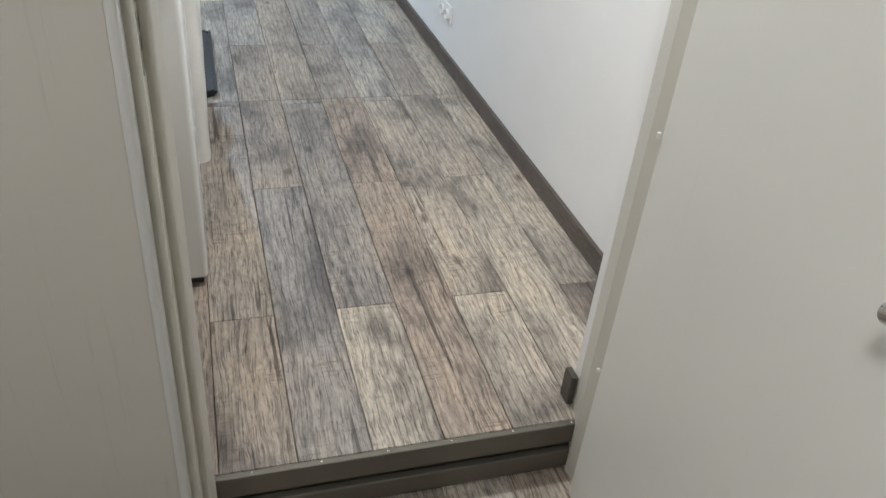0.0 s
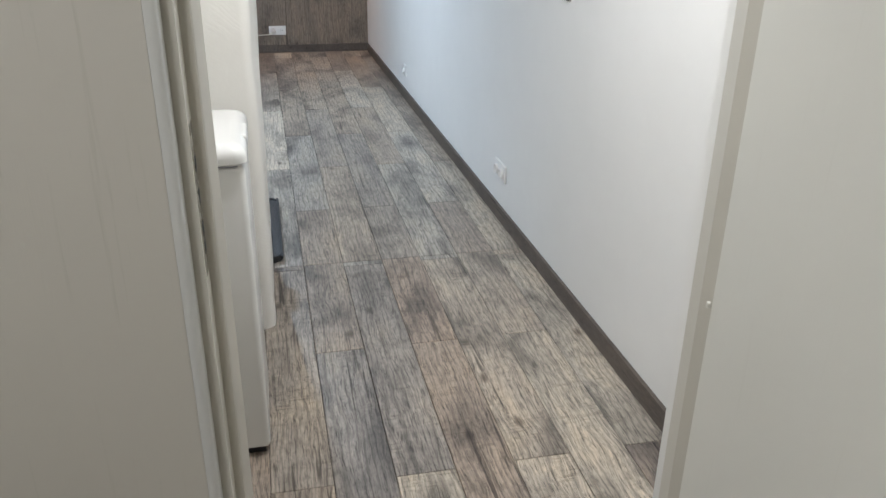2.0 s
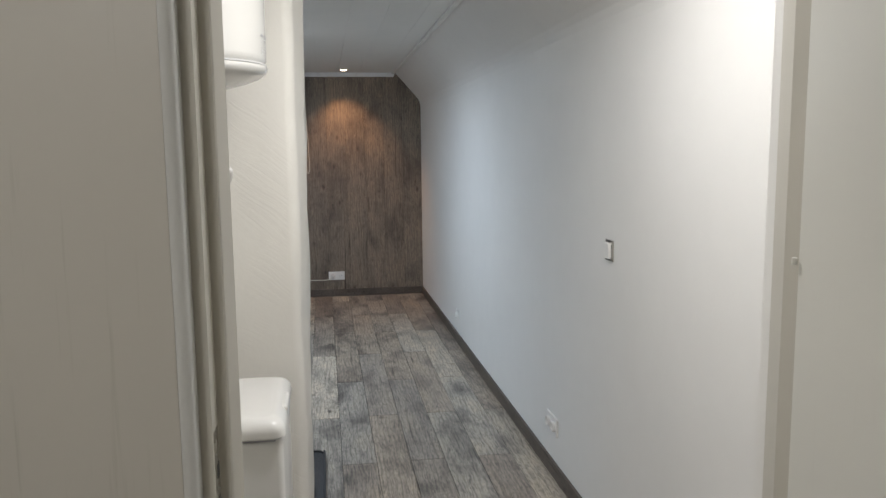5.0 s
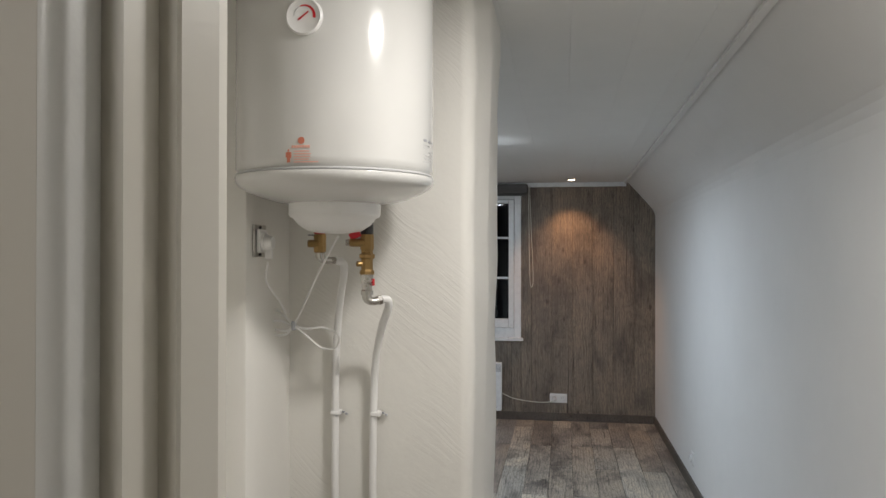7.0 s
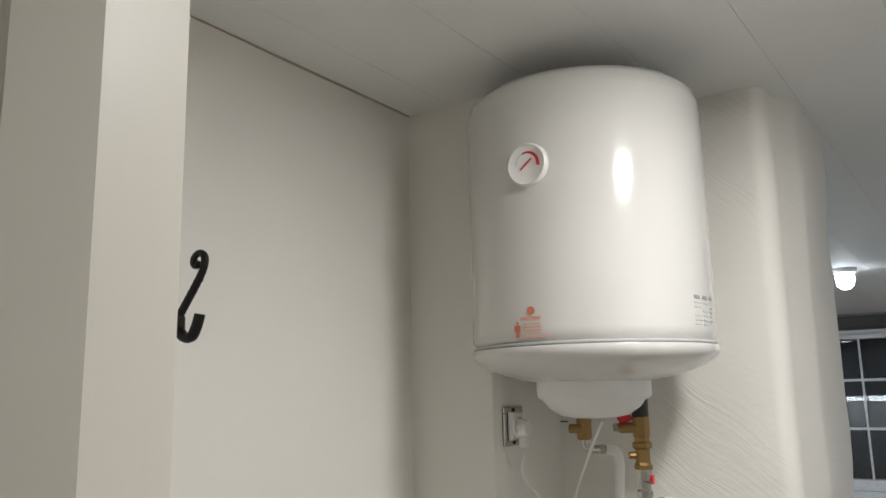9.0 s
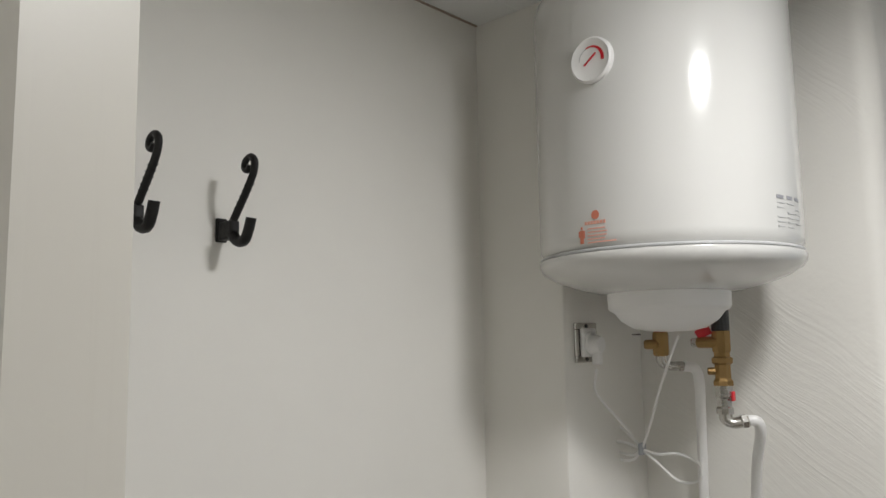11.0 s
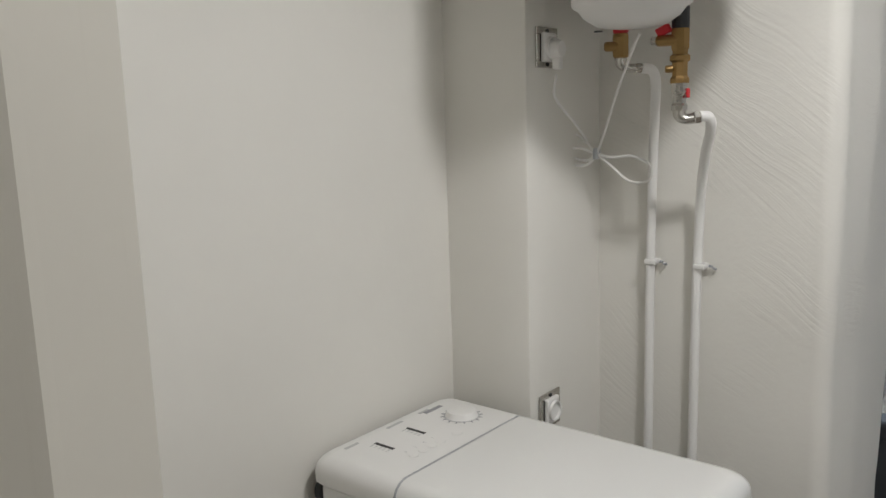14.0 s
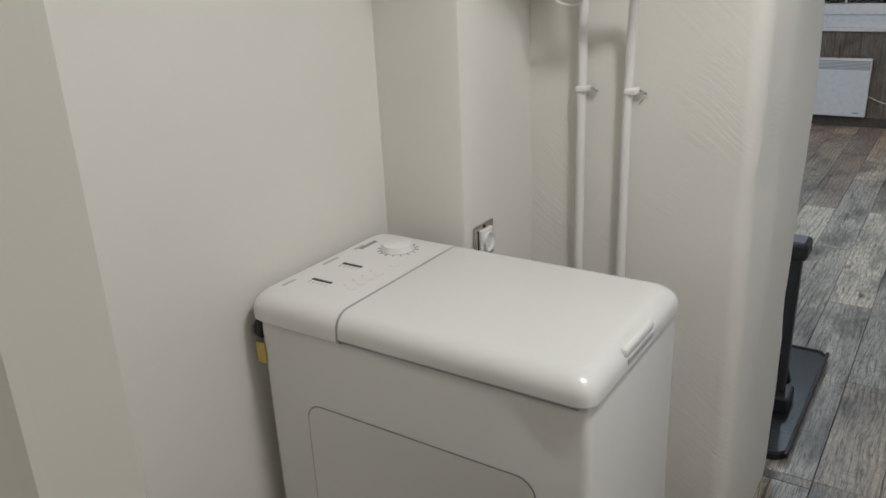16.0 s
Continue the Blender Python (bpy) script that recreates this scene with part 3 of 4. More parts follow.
def bare_switch(m, name, label, insert="rocker"):
    """A switch or socket insert in its steel mounting plate, with the cover missing; faces -y."""
    ob = thing(name, label, "switch" if insert == "rocker" else "socket")
    bm = bmesh.new()
    for x0, x1, z0, z1 in ((-0.036, 0.036, 0.024, 0.036), (-0.036, 0.036, -0.036, -0.024), (-0.036, -0.024, -0.024, 0.024), (0.024, 0.036, -0.024, 0.024)):
        block(x0, x1, -0.004, 0.0, z0, z1, 0.001, 1, bm)
    part("mounting_plate", bm, M_STEEL, ob, "bare steel mounting plate")
    part("box", block(-0.030, 0.030, -0.002, 0.0, -0.030, 0.030), M_BLACK, ob)
    for z in (-0.030, 0.030):
        part("screw", lathe([(0, 0), (0.004, 0), (0.003, 0.002), (0, 0.002)], 10, None, pose(0.0, -0.0041, z, 90, 0, 0)), M_BLACK, ob)
    if insert == "rocker":
        part("rocker", block(-0.022, 0.022, -0.016, -0.003, -0.027, 0.027, 0.003, 2), M_WHITEPL, ob)
    else:
        part("insert", block(-0.022, 0.022, -0.012, -0.003, -0.026, 0.026, 0.003, 2), M_WHITEPL, ob)
        part("well", lathe([(0, 0.001), (0.017, 0.001), (0.0175, 0.006), (0.020, 0.006), (0.020, 0), (0, 0)], 22, None, pose(0, -0.0122, 0, 90, 0, 0)), M_WHITEPL, ob, "", True)
    ob.matrix_basis = m
    return ob


bare_switch(pose(right_x(2.745), 2.745, 1.072, 0, 0, -90), "light_switch", "white light switch without its cover plate on the white wall")
bare_switch(pose(COL_X + 0.002, 2.345, 1.507, 0, 0, 90), "heater_socket", "socket without cover plate, holding a plug, on the column", "socket")
bare_switch(pose(COL_X + 0.002, 2.345, 0.812, 0, 0, 90), "washer_socket", "socket without cover plate on the column behind the washing machine", "socket")
plug = thing("plug", "white plug in the socket below the water heater", "plug", COL_X + 0.014, 2.347, 1.503)
part("body", lathe([(0, 0), (0.018, 0), (0.018, 0.012), (0.014, 0.022), (0, 0.022)], 20, None, pose(0, 0, 0, 0, 90, 0)), M_WHITEPL, plug, "", True)
part("grip", block(0.004, 0.020, -0.007, 0.007, -0.036, -0.012, 0.003, 2), M_WHITEPL, plug)

# ---- ceiling lamps ----
lamp = thing("ceiling_light", "lit round white ceiling lamp", "lamp", 0.216, 5.20, ceiling_z(5.20))
part("base", lathe([(0, 0), (0.055, 0), (0.055, -0.02), (0.045, -0.025), (0, -0.025)], 28), M_WHITEPL, lamp, "", True)
part("globe", lathe([(0, -0.025), (0.040, -0.026), (0.043, -0.05), (0.038, -0.08), (0.02, -0.098), (0, -0.102)], 28), M_GLOW_C, lamp, "glowing cool white globe", True)
for name, label, lx, ly, lz, r, mat in (("ceiling_light", "lit flat round lobby lamp", 0.10, -0.05, 2.14, 0.14, M_GLOW_W),):
    lamp = thing(name, label, "lamp", lx, ly, lz)
    part("base", lathe([(0, 0), (r + 0.012, 0), (r + 0.012, -0.025), (r, -0.03), (0, -0.03)], 32), M_WHITEPL, lamp, "", True)
    part("diffuser", lathe([(0, -0.030), (r - 0.004, -0.030), (r - 0.006, -0.055), (r - 0.02, -0.068), (0, -0.073)], 32), mat, lamp, "glowing diffuser", True)
lamp = thing("ceiling_light", "lit slim round white panel lamp by the door", "lamp", 0.87, 1.87, ceiling_z(1.87))
part("rim", lathe([(0.086, 0), (0.096, 0), (0.096, -0.016), (0.092, -0.020), (0.086, -0.020), (0.086, 0)], 40), M_WHITEPL, lamp, "", True)
part("diffuser", lathe([(0, -0.008), (0.085, -0.008), (0.085, -0.017), (0, -0.018)], 40), M_GLOW_W, lamp, "glowing flat diffuser", True)
lamp = thing("ceiling_light", "lit long white ceiling lamp in the kitchen end", "lamp", -0.65, 5.0, ceiling_z(5.0))
part("base", block(-0.62, 0.62, -0.05, 0.05, -0.022, 0, 0.004, 2), M_WHITEPL, lamp)
part("diffuser", block(-0.60, 0.60, -0.042, 0.042, -0.062, -0.0225, 0.012, 3), M_GLOW_C, lamp, "glowing long diffuser", True)
cab = thing("wall_cabinet", "white wall cabinet with a light strip below", "cabinet", -0.93, FIN_BACK, 0)
part("body", block(-0.6, 0.6, 0.002, 0.31, 1.45, 2.02, 0.003, 1), M_PVC, cab)
for dx in (-0.599, -0.199, 0.201):
    part("door", block(dx, dx + 0.396, 0.311, 0.329, 1.452, 2.018, 0.002, 1), M_PVC, cab)
part("light_strip", block(-0.58, 0.58, 0.26, 0.30, 1.395, 1.449, 0.006, 2), M_GLOW_C, cab, "glowing cool light strip")
sp = thing("spot_light", "small lit recessed ceiling spot with a warm glow", "lamp", 0.75, 7.45, ceiling_z(7.45))
part("ring", lathe([(0.032, 0.0), (0.045, -0.002), (0.045, -0.006), (0.034, -0.007), (0.032, 0.0)], 28), M_WHITEPL, sp, "", True)
part("bulb", lathe([(0, -0.001), (0.031, -0.001), (0.029, -0.006), (0, -0.009)], 24), M_GLOW_S, sp, "glowing bulb", True)

# ---- water heater ----
HX, HY = 0.196, 2.317
tank = thing("water_heater", "white enamelled electric water heater hung on the plaster wall", "water heater", HX, HY, 0.007)
part("tank", lathe([(0.205, 1.640), (0.211, 1.648), (0.2115, 1.66), (0.2115, 2.052), (0.208, 2.072), (0.195, 2.086), (0.15, 2.096), (0, 2.100)], 72), M_WHITE, tank, "", True)
part("seam", lathe([(0.2095, 1.6345), (0.2112, 1.636), (0.2112, 1.638), (0.2095, 1.6395)], 72), M_LIGHTINK, tank, "fine grey seam", True)
part("bottom_cap", lathe([(0.2095, 1.634), (0.2125, 1.6335), (0.2136, 1.630), (0.2128, 1.623), (0.206, 1.6135), (0.187, 1.602), (0.155, 1.590), (0.12, 1.581), (0.09, 1.577), (0, 1.572)], 72), M_WHITE, tank, "", True)
part("element_cover", lathe([(0.099, 1.588), (0.0985, 1.556), (0.096, 1.551), (0.088, 1.547), (0.078, 1.534), (0.058, 1.521), (0.034, 1.5165), (0, 1.515)], 56, None, pose(0.0, -0.006, 0)), M_WHITEPL, tank, "", True)
part("knob_hole", lathe([(0, 0), (0.007, 0), (0.007, 0.002), (0, 0.002)], 12, None, pose(-0.040, -0.045, 1.5105)), M_BLACK, tank)
part("wall_bracket", block(-0.12, 0.12, 0.19, FIN_Y - HY, 1.93, 1.97), M_STEEL, tank)

dial = part("thermometer", lathe([(0, 0), (0.036, 0), (0.036, 0.007), (0.033, 0.010), (0.030, 0.0085), (0, 0.0085)], 36, None, pose(0.0, -0.209, 1.925, 90, 0, 0)), M_WHITEPL, tank, "round dial with a red arc", True)


def arc_strip(r0, r1, a0, a1, width=None):
    bm = bmesh.new()
    inner, outer = [], []
    for k in range(17):
        t = k / 16
        a = radians(a0 + (a1 - a0) * t)
        ro = r1 if width is None else r0 + (r1 - r0) * (width + (1 - width) * t if width > 0.3 else 0.22)
        inner.append(bm.verts.new((r0 * math.cos(a), 0, r0 * math.sin(a))))
        outer.append(bm.verts.new((ro * math.cos(a), 0, ro * math.sin(a))))
    for k in range(16):
        bm.faces.new((inner[k], inner[k + 1], outer[k + 1], outer[k]))
    return bm


for a0, a1, mat, wd in ((180, 110, M_LIGHTINK, 0.25), (110, -12, M_RED, 0.35)):
    bm = arc_strip(0.0185, 0.0245, a0, a1, wd)
    bm.transform(Matrix.Translation((0, -0.2181, 1.925)))
    part("scale", bm, mat, dial)
bm = block(-0.013, 0.013, -0.0012, 0, -0.0012, 0.0012)
bm.transform(Matrix.Translation((0, -0.2185, 1.925)) @ Matrix.Rotation(radians(-38), 4, "Y"))
part("needle", bm, M_RED, dial)


def wrap(bm, r):
    """Bends a flat piece (x along the girth, z up) round the tank."""
    bmesh.ops.subdivide_edges(bm, edges=[e for e in bm.edges if abs(e.verts[0].co.x - e.verts[1].co.x) > 0.012], cuts=5, use_grid_fill=True)
    for v in bm.verts:
        a, rr = v.co.x / r - math.pi / 2, r - v.co.y
        v.co.x, v.co.y = rr * math.cos(a), rr * math.sin(a)
    return bm


def print_bar(x0, x1, z0, z1, mat, parent, name="print"):
    return part(name, wrap(block(x0, x1, -0.0006, 0.0002, z0, z1), 0.2117), mat, parent)


for k, (x0, x1) in enumerate(((-0.021, 0.027), (-0.021, 0.009), (-0.021, 0.012), (-0.021, 0.013), (-0.021, 0.010))):
    print_bar(x0, x1, 1.6465 + 0.0052 * k, 1.6483 + 0.0052 * k, M_REDINK, tank)
for k in range(7):
    print_bar(-0.0255 + 0.0054 * k, -0.0215 + 0.0054 * k, 1.6745, 1.6795, M_REDINK, tank)
bm = lathe([(0, 0), (0.0068, 0), (0.0068, 0.0006), (0, 0.0006)], 20, None, pose(-0.006, 0, 1.6885, 90, 0, 0))
part("badge", wrap(bm, 0.2118), M_REDINK2, tank, "round orange-red badge")
for x0, x1, z0, z1 in ((-0.0352, -0.0322, 1.647, 1.660), (-0.0318, -0.0288, 1.647, 1.660), (-0.0352, -0.0288, 1.659, 1.6675), (-0.0382, -0.0358, 1.657, 1.6665), (-0.0284, -0.0262, 1.655, 1.6665), (-0.0338, -0.0303, 1.6685, 1.6725)):
    print_bar(x0, x1, z0, z1, M_REDINK2, tank, "figure")
for col in range(3):
    for k in range(7):
        if (col * 3 + k * 2) % 5 == 1:
            continue
        cx = 0.275 + 0.026 * col
        print_bar(cx, cx + (0.020 if k % 2 else 0.016), 1.662 + 0.007 * k, 1.6634 + 0.007 * k + (0.004 if k == 6 else 0), M_GREYINK_GAP if k == 6 else M_LIGHTINK, tank)

# valves below the tank
vl = thing("safety_valve", "brass valve with red collar on the hot outlet", "valve", 0.168, 2.262, 0)
part("collar", rod((0, 0, 1.478), (0, 0, 1.506), 0.0125), M_RED, vl)
part("body", lathe([(0, 1.478), (0.0125, 1.478), (0.0135, 1.470), (0.013, 1.455), (0.0135, 1.445), (0.013, 1.430), (0.009, 1.426), (0, 1.426)], 8), M_BRASS, vl)
part("stub", rod((0, -0.005, 1.452), (-0.022, -0.014, 1.452), 0.0105, None, 12), M_BRASS, vl)
part("elbow", tube([(0, 0, 1.430), (0.001, 0.002, 1.414), (0.008, 0.010, 1.406), (0.022, 0.020, 1.405)], 0.0095, 12), M_STEEL, vl, "nickel-plated elbow", True)
part("nut", rod((0.016, 0.016, 1.405), (0.026, 0.025, 1.405), 0.0115, None, 6), M_STEEL, vl)
vr = thing("safety_valve", "brass safety valve group with a steel shut-off on the cold inlet", "valve", 0.252, 2.262, 0)
part("sleeve", rod((0, 0, 1.468), (0, 0, 1.512), 0.0135), M_BLACK, vr, "black insulating sleeve")
part("body", lathe([(0, 1.470), (0.0145, 1.470), (0.0145, 1.435), (0.0125, 1.430), (0.0125, 1.424), (0.0165, 1.421), (0.0165, 1.413), (0.0125, 1.409), (0.0125, 1.385), (0.0155, 1.380), (0.0155, 1.372), (0, 1.372)], 8), M_BRASS, vr)
part("stub", rod((0, -0.004, 1.450), (-0.034, -0.012, 1.450), 0.0105, None, 12), M_BRASS, vr)
part("cap", rod((-0.032, -0.011, 1.450), (-0.042, -0.014, 1.450), 0.008, None, 12), M_STEEL, vr)
bm = block(-0.014, 0.010, -0.004, 0.004, -0.007, 0.009, 0.002, 1)
bm.transform(pose(-0.020, -0.012, 1.468, 0, -25, 0))
part("lever", bm, M_RED, vr, "red plastic lever")
part("side_port", rod((-0.008, -0.006, 1.398), (-0.019, -0.012, 1.398), 0.007, None, 10), M_BRASS, vr)
part("shut_off", lathe([(0, 1.376), (0.0135, 1.374), (0.0135, 1.352), (0.011, 1.349), (0.011, 1.335), (0.0135, 1.332), (0.0135, 1.322), (0, 1.322)], 8), M_STEEL, vr)
part("red_tab", block(0.012, 0.016, -0.004, 0.004, 1.345, 1.362, 0.001, 1), M_RED, vr)
part("elbow", tube([(0, 0, 1.326), (0.001, 0.001, 1.312), (0.010, 0.006, 1.306), (0.024, 0.014, 1.309)], 0.0100, 12), M_STEEL, vr, "nickel-plated elbow", True)
part("nut", rod((0.018, 0.010, 1.308), (0.028, 0.017, 1.310), 0.0125, None, 6), M_STEEL, vr)

vl.matrix_basis = Matrix.Translation((0.138, 2.388, 0.311)) @ Matrix.Diagonal((1.09, 1.09, 0.82, 1))
vr.matrix_basis = Matrix.Translation((0.248, 2.388, 0.170)) @ Matrix.Diagonal((1.09, 1.09, 0.92, 1))
PY = FIN_Y - 0.022
pipe = thing("water_pipe", "white plastic water pipe clipped to the plaster wall", "pipe", group="water pipes")
part("tube", tube([(0.166, 2.414, 1.463), (0.180, 2.428, 1.458), (0.179, 2.445, 1.435), (0.160, 2.485, 1.38), (0.140, 2.524, 1.29), (0.133, PY, 1.18), (0.132, PY, 1.0), (0.132, PY, 0.5), (0.134, PY, 0.06)], 0.0090, 12), M_WHITEPL, pipe, "", True)
pipe2 = thing("water_pipe", "white plastic water pipe clipped to the plaster wall", "pipe", group="water pipes")
part("tube", tube([(0.276, 2.405, 1.376), (0.290, 2.415, 1.373), (0.287, 2.432, 1.352), (0.263, 2.472, 1.305), (0.240, 2.515, 1.235), (0.230, PY, 1.15), (0.227, PY, 1.0), (0.226, PY, 0.5), (0.226, PY, 0.06)], 0.0090, 12), M_WHITEPL, pipe2, "", True)
for px, owner in ((0.133, pipe), (0.233, pipe2)):
    part("clip", block(px - 0.0105, px + 0.013, FIN_Y - 0.034, FIN_Y - 0.004, 1.084, 1.095, 0.003, 2), M_WHITEPL, owner)
    for k in range(2):
        part("screw", rod((px + 0.0165 + 0.0075 * k, FIN_Y - 0.014, 1.090 - 0.004 * k), (px + 0.0165 + 0.0075 * k, FIN_Y - 0.003, 1.087 - 0.004 * k), 0.0028, None, 8), M_GREYPL, owner)

# tied-up heater cable
CY = FIN_Y - 0.02
cable = thing("heater_flex", "thin white cable tied into loops below the water heater", "cable")
part("lead", tube([(COL_X + 0.040, 2.310, 1.462), (COL_X + 0.036, 2.312, 1.42), (0.058, 2.36, 1.37), (0.050, 2.42, 1.335), (0.036, 2.43, 1.335)], 0.0025, 8), M_WHITEPL, cable, "", True)
kx, kz = 0.070, 1.310
for pts in (
    [(kx, 2.42, kz), (kx - 0.03, 2.42, kz + 0.030), (kx - 0.062, 2.43, kz + 0.040), (kx - 0.066, 2.43, kz + 0.018), (kx - 0.05, 2.42, kz - 0.006), (kx - 0.02, 2.42, kz - 0.012), (kx, 2.42, kz)],
    [(kx, 2.42, kz), (kx - 0.03, 2.41, kz + 0.012), (kx - 0.055, 2.41, kz + 0.008), (kx - 0.050, 2.42, kz - 0.020), (kx - 0.020, 2.42, kz - 0.020), (kx, 2.42, kz)],
    [(kx, 2.42, kz), (kx + 0.03, 2.42, kz - 0.022), (kx + 0.065, 2.43, kz - 0.052), (kx + 0.098, 2.44, kz - 0.050), (kx + 0.102, 2.44, kz - 0.022), (kx + 0.07, 2.43, kz - 0.004), (kx + 0.03, 2.42, kz - 0.006), (kx, 2.42, kz)],
):
    part("loop", tube(pts, 0.0027, 8), M_WHITEPL, cable, "", True)
cable.matrix_basis = pose(-0.017, 0.038, -0.003)
part("tie", block(kx - 0.004, kx + 0.004, 2.41, 2.43, kz - 0.010, kz + 0.012, 0.002, 1), M_GREYPL, cable)
part("riser", tube([(kx, 2.42, kz), (kx + 0.03, 2.40, kz + 0.05), (kx + 0.075, 2.36, kz + 0.12), (kx + 0.125, 2.32, kz + 0.19), (kx + 0.140, 2.31, kz + 0.21)], 0.0025, 8), M_WHITEPL, cable, "", True)


# ---- coat hooks ----
def coat_hook():
    """Wrought iron hook: square plate, long twisted arm ending in a curl, short upturned lower hook; stands out along +x."""
    ob = thing("coat_hook", "black wrought-iron coat hook with a curled twisted arm", "hook", group="coat hooks")
    part("plate", block(0.0, 0.006, -0.011, 0.011, -0.022, 0.022, 0.002, 1), M_IRON, ob)
    part("boss", block(0.005, 0.040, -0.009, 0.009, -0.020, 0.014, 0.004, 2), M_IRON, ob)
    arm = [(0.030, 0, 0.008), (0.050, 0, 0.038), (0.068, 0, 0.066), (0.082, 0, 0.092), (0.084, 0, 0.112), (0.075, 0, 0.122), (0.063, 0, 0.117), (0.060, 0, 0.104), (0.068, 0, 0.098), (0.074, 0, 0.106)]
    part("arm", tube(arm, 0.0068, 10, None, 7, 0.0052), M_IRON, ob, "", True)
    for k in range(5):
        a = (0.048 + 0.006 * k, 0, 0.034 + 0.0092 * k)
        part("twist", rod((a[0] - 0.004, -0.006, a[2] - 0.001), (a[0] + 0.004, 0.006, a[2] + 0.003), 0.0032, None, 8), M_IRON, ob)
    part("lower_hook", tube([(0.030, 0, -0.010), (0.046, 0, -0.026), (0.062, 0, -0.026), (0.072, 0, -0.008), (0.078, 0, 0.012)], 0.0095, 10, None, 7, 0.0088), M_IRON, ob, "", True)
    return ob


hook = coat_hook()
for sub in hook.children:
    sub.data.transform(Matrix.Diagonal((1.0, 0.8, 0.78, 1)))
hook.matrix_basis = pose(LEFT + 0.002, 1.702, 1.674)
copy_thing(hook, pose(LEFT + 0.002, 1.562, 1.680))

# ---- top-loading washing machine ----
WX0, WX1, WY0, WY1, WZ = -0.165, 0.445, 1.878, 2.236, 0.846
wm = thing("washing_machine", "white top-loading washing machine against the alcove wall", "washing machine")
part("body", block(WX0 + 0.012, WX1 - 0.006, WY0 + 0.006, WY1 - 0.002, 0.022, 0.796, 0.014, 4), M_APPLIANCE, wm, "", True)
part("base", block(WX0 + 0.03, WX1 - 0.02, WY0 + 0.02, WY1 - 0.02, 0.004, 0.03), M_BLACK, wm, "black recessed base")
gx0, gx1, gz0, gz1, gr = WX0 + 0.105, WX1 - 0.085, 0.10, 0.662, 0.03
loop = []
for cx, cz, a0 in ((gx1 - gr, gz1 - gr, 0), (gx0 + gr, gz1 - gr, 90), (gx0 + gr, gz0 + gr, 180), (gx1 - gr, gz0 + gr, 270)):
    loop += [(cx + gr * math.cos(radians(a0 + 18 * k)), cz + gr * math.sin(radians(a0 + 18 * k))) for k in range(6)]
side = bmesh.new()
front = [side.verts.new((px, WY0 + 0.0045, pz)) for px, pz in loop]
side.faces.new(front)
ex = bmesh.ops.extrude_face_region(side, geom=side.faces[:])
bmesh.ops.translate(side, vec=(0, 0.006, 0), verts=[g for g in ex["geom"] if isinstance(g, bmesh.types.BMVert)])
part("side_panel", side, M_APPLIANCE, wm)
# flat grey ring, painted shade of the groove round the side panel
ring = bmesh.new()
n = len(loop)
mx, mz = (gx0 + gx1) / 2, (gz0 + gz1) / 2
inner = [ring.verts.new((px, WY0 + 0.0052, pz)) for px, pz in loop]
outer = [ring.verts.new((px + (0.0022 if px > mx else -0.0022), WY0 + 0.0052, pz + (0.0022 if pz > mz else -0.0022))) for px, pz in loop]
for i in range(n):
    ring.faces.new((inner[i], inner[(i + 1) % n], outer[(i + 1) % n], outer[i]))
part("panel_gap", ring, M_GREYINK_GAP, wm)
SEAM = 0.028


def soft_top(x0, x1, y0, y1, z0, z1, r, round_x0, round_x1):
    """A cap with a big round-over on its long sides and on the ends that are asked for."""
    bm = bmesh.new()
    steps = 6
    layers = []
    for k in range(steps + 1):
        a = radians(90 * k / steps)
        inset, z = r * (1 - math.cos(a)), z1 - r + r * math.sin(a)
        layers.append((inset, z))
    layers = [(0.004, z0), (0.0, z0 + 0.004)] + layers
    rings = []
    for inset, z in layers:
        c = 0.026
        ix0, ix1 = x0 + (inset if round_x0 else 0), x1 - (inset if round_x1 else 0)
        iy0, iy1 = y0 + inset, y1 - inset
        pts = []
        for cx, cy, a0, on in ((ix1, iy0, 270, round_x1), (ix1, iy1, 0, round_x1), (ix0, iy1, 90, round_x0), (ix0, iy0, 180, round_x0)):
            if on:
                sx, sy = (-1 if cx == ix1 else 1), (1 if cy == iy0 else -1)
                pts += [(cx + sx * c + c * math.cos(radians(a0 + 18 * k)), cy + sy * c + c * math.sin(radians(a0 + 18 * k))) for k in range(6)]
            else:
                pts.append((cx, cy))
        rings.append([bm.verts.new((px, py, z)) for px, py in pts])
    m = len(rings[0])
    for a, b in zip(rings, rings[1:]):
        for i in range(m):
            bm.faces.new((a[i], a[(i + 1) % m], b[(i + 1) % m], b[i]))
    bm.faces.new(rings[0][::-1])
    bm.faces.new(rings[-1])
    return bm


lid = part("lid", soft_top(SEAM + 0.0015, WX1, WY0 - 0.004, WY1, 0.801, WZ, 0.030, False, True), M_APPLIANCE, wm, "smooth white lid", True)
bm = soft_top(WX0, SEAM - 0.0015, WY0 - 0.004, WY1, 0.796, WZ, 0.030, True, False)
panel = part("control_panel", bm, M_WHITEPL, wm, "white control panel with knob and grey print", True)
# solid strips fill the gaps round the lid; their dark colour is the gap shade
part("seam", soft_top(SEAM - 0.0022, SEAM + 0.0022, WY0 - 0.0043, WY1 - 0.0005, 0.796, WZ + 0.0003, 0.030, False, False), M_GREYPL, wm)
part("lid_gap", block(SEAM + 0.002, WX1 - 0.022, WY0 + 0.0035, WY1 - 0.01, 0.796, 0.8012), M_GREYINK_GAP, wm, "dark strip for the shaded gap below the lid")
grip = part("grip", block(WX1 - 0.024, WX1 + 0.0008, WY0 + 0.110, WY0 + 0.222, 0.823, 0.8405, 0.007, 3), M_APPLIANCE, lid, "moulded lid grip")
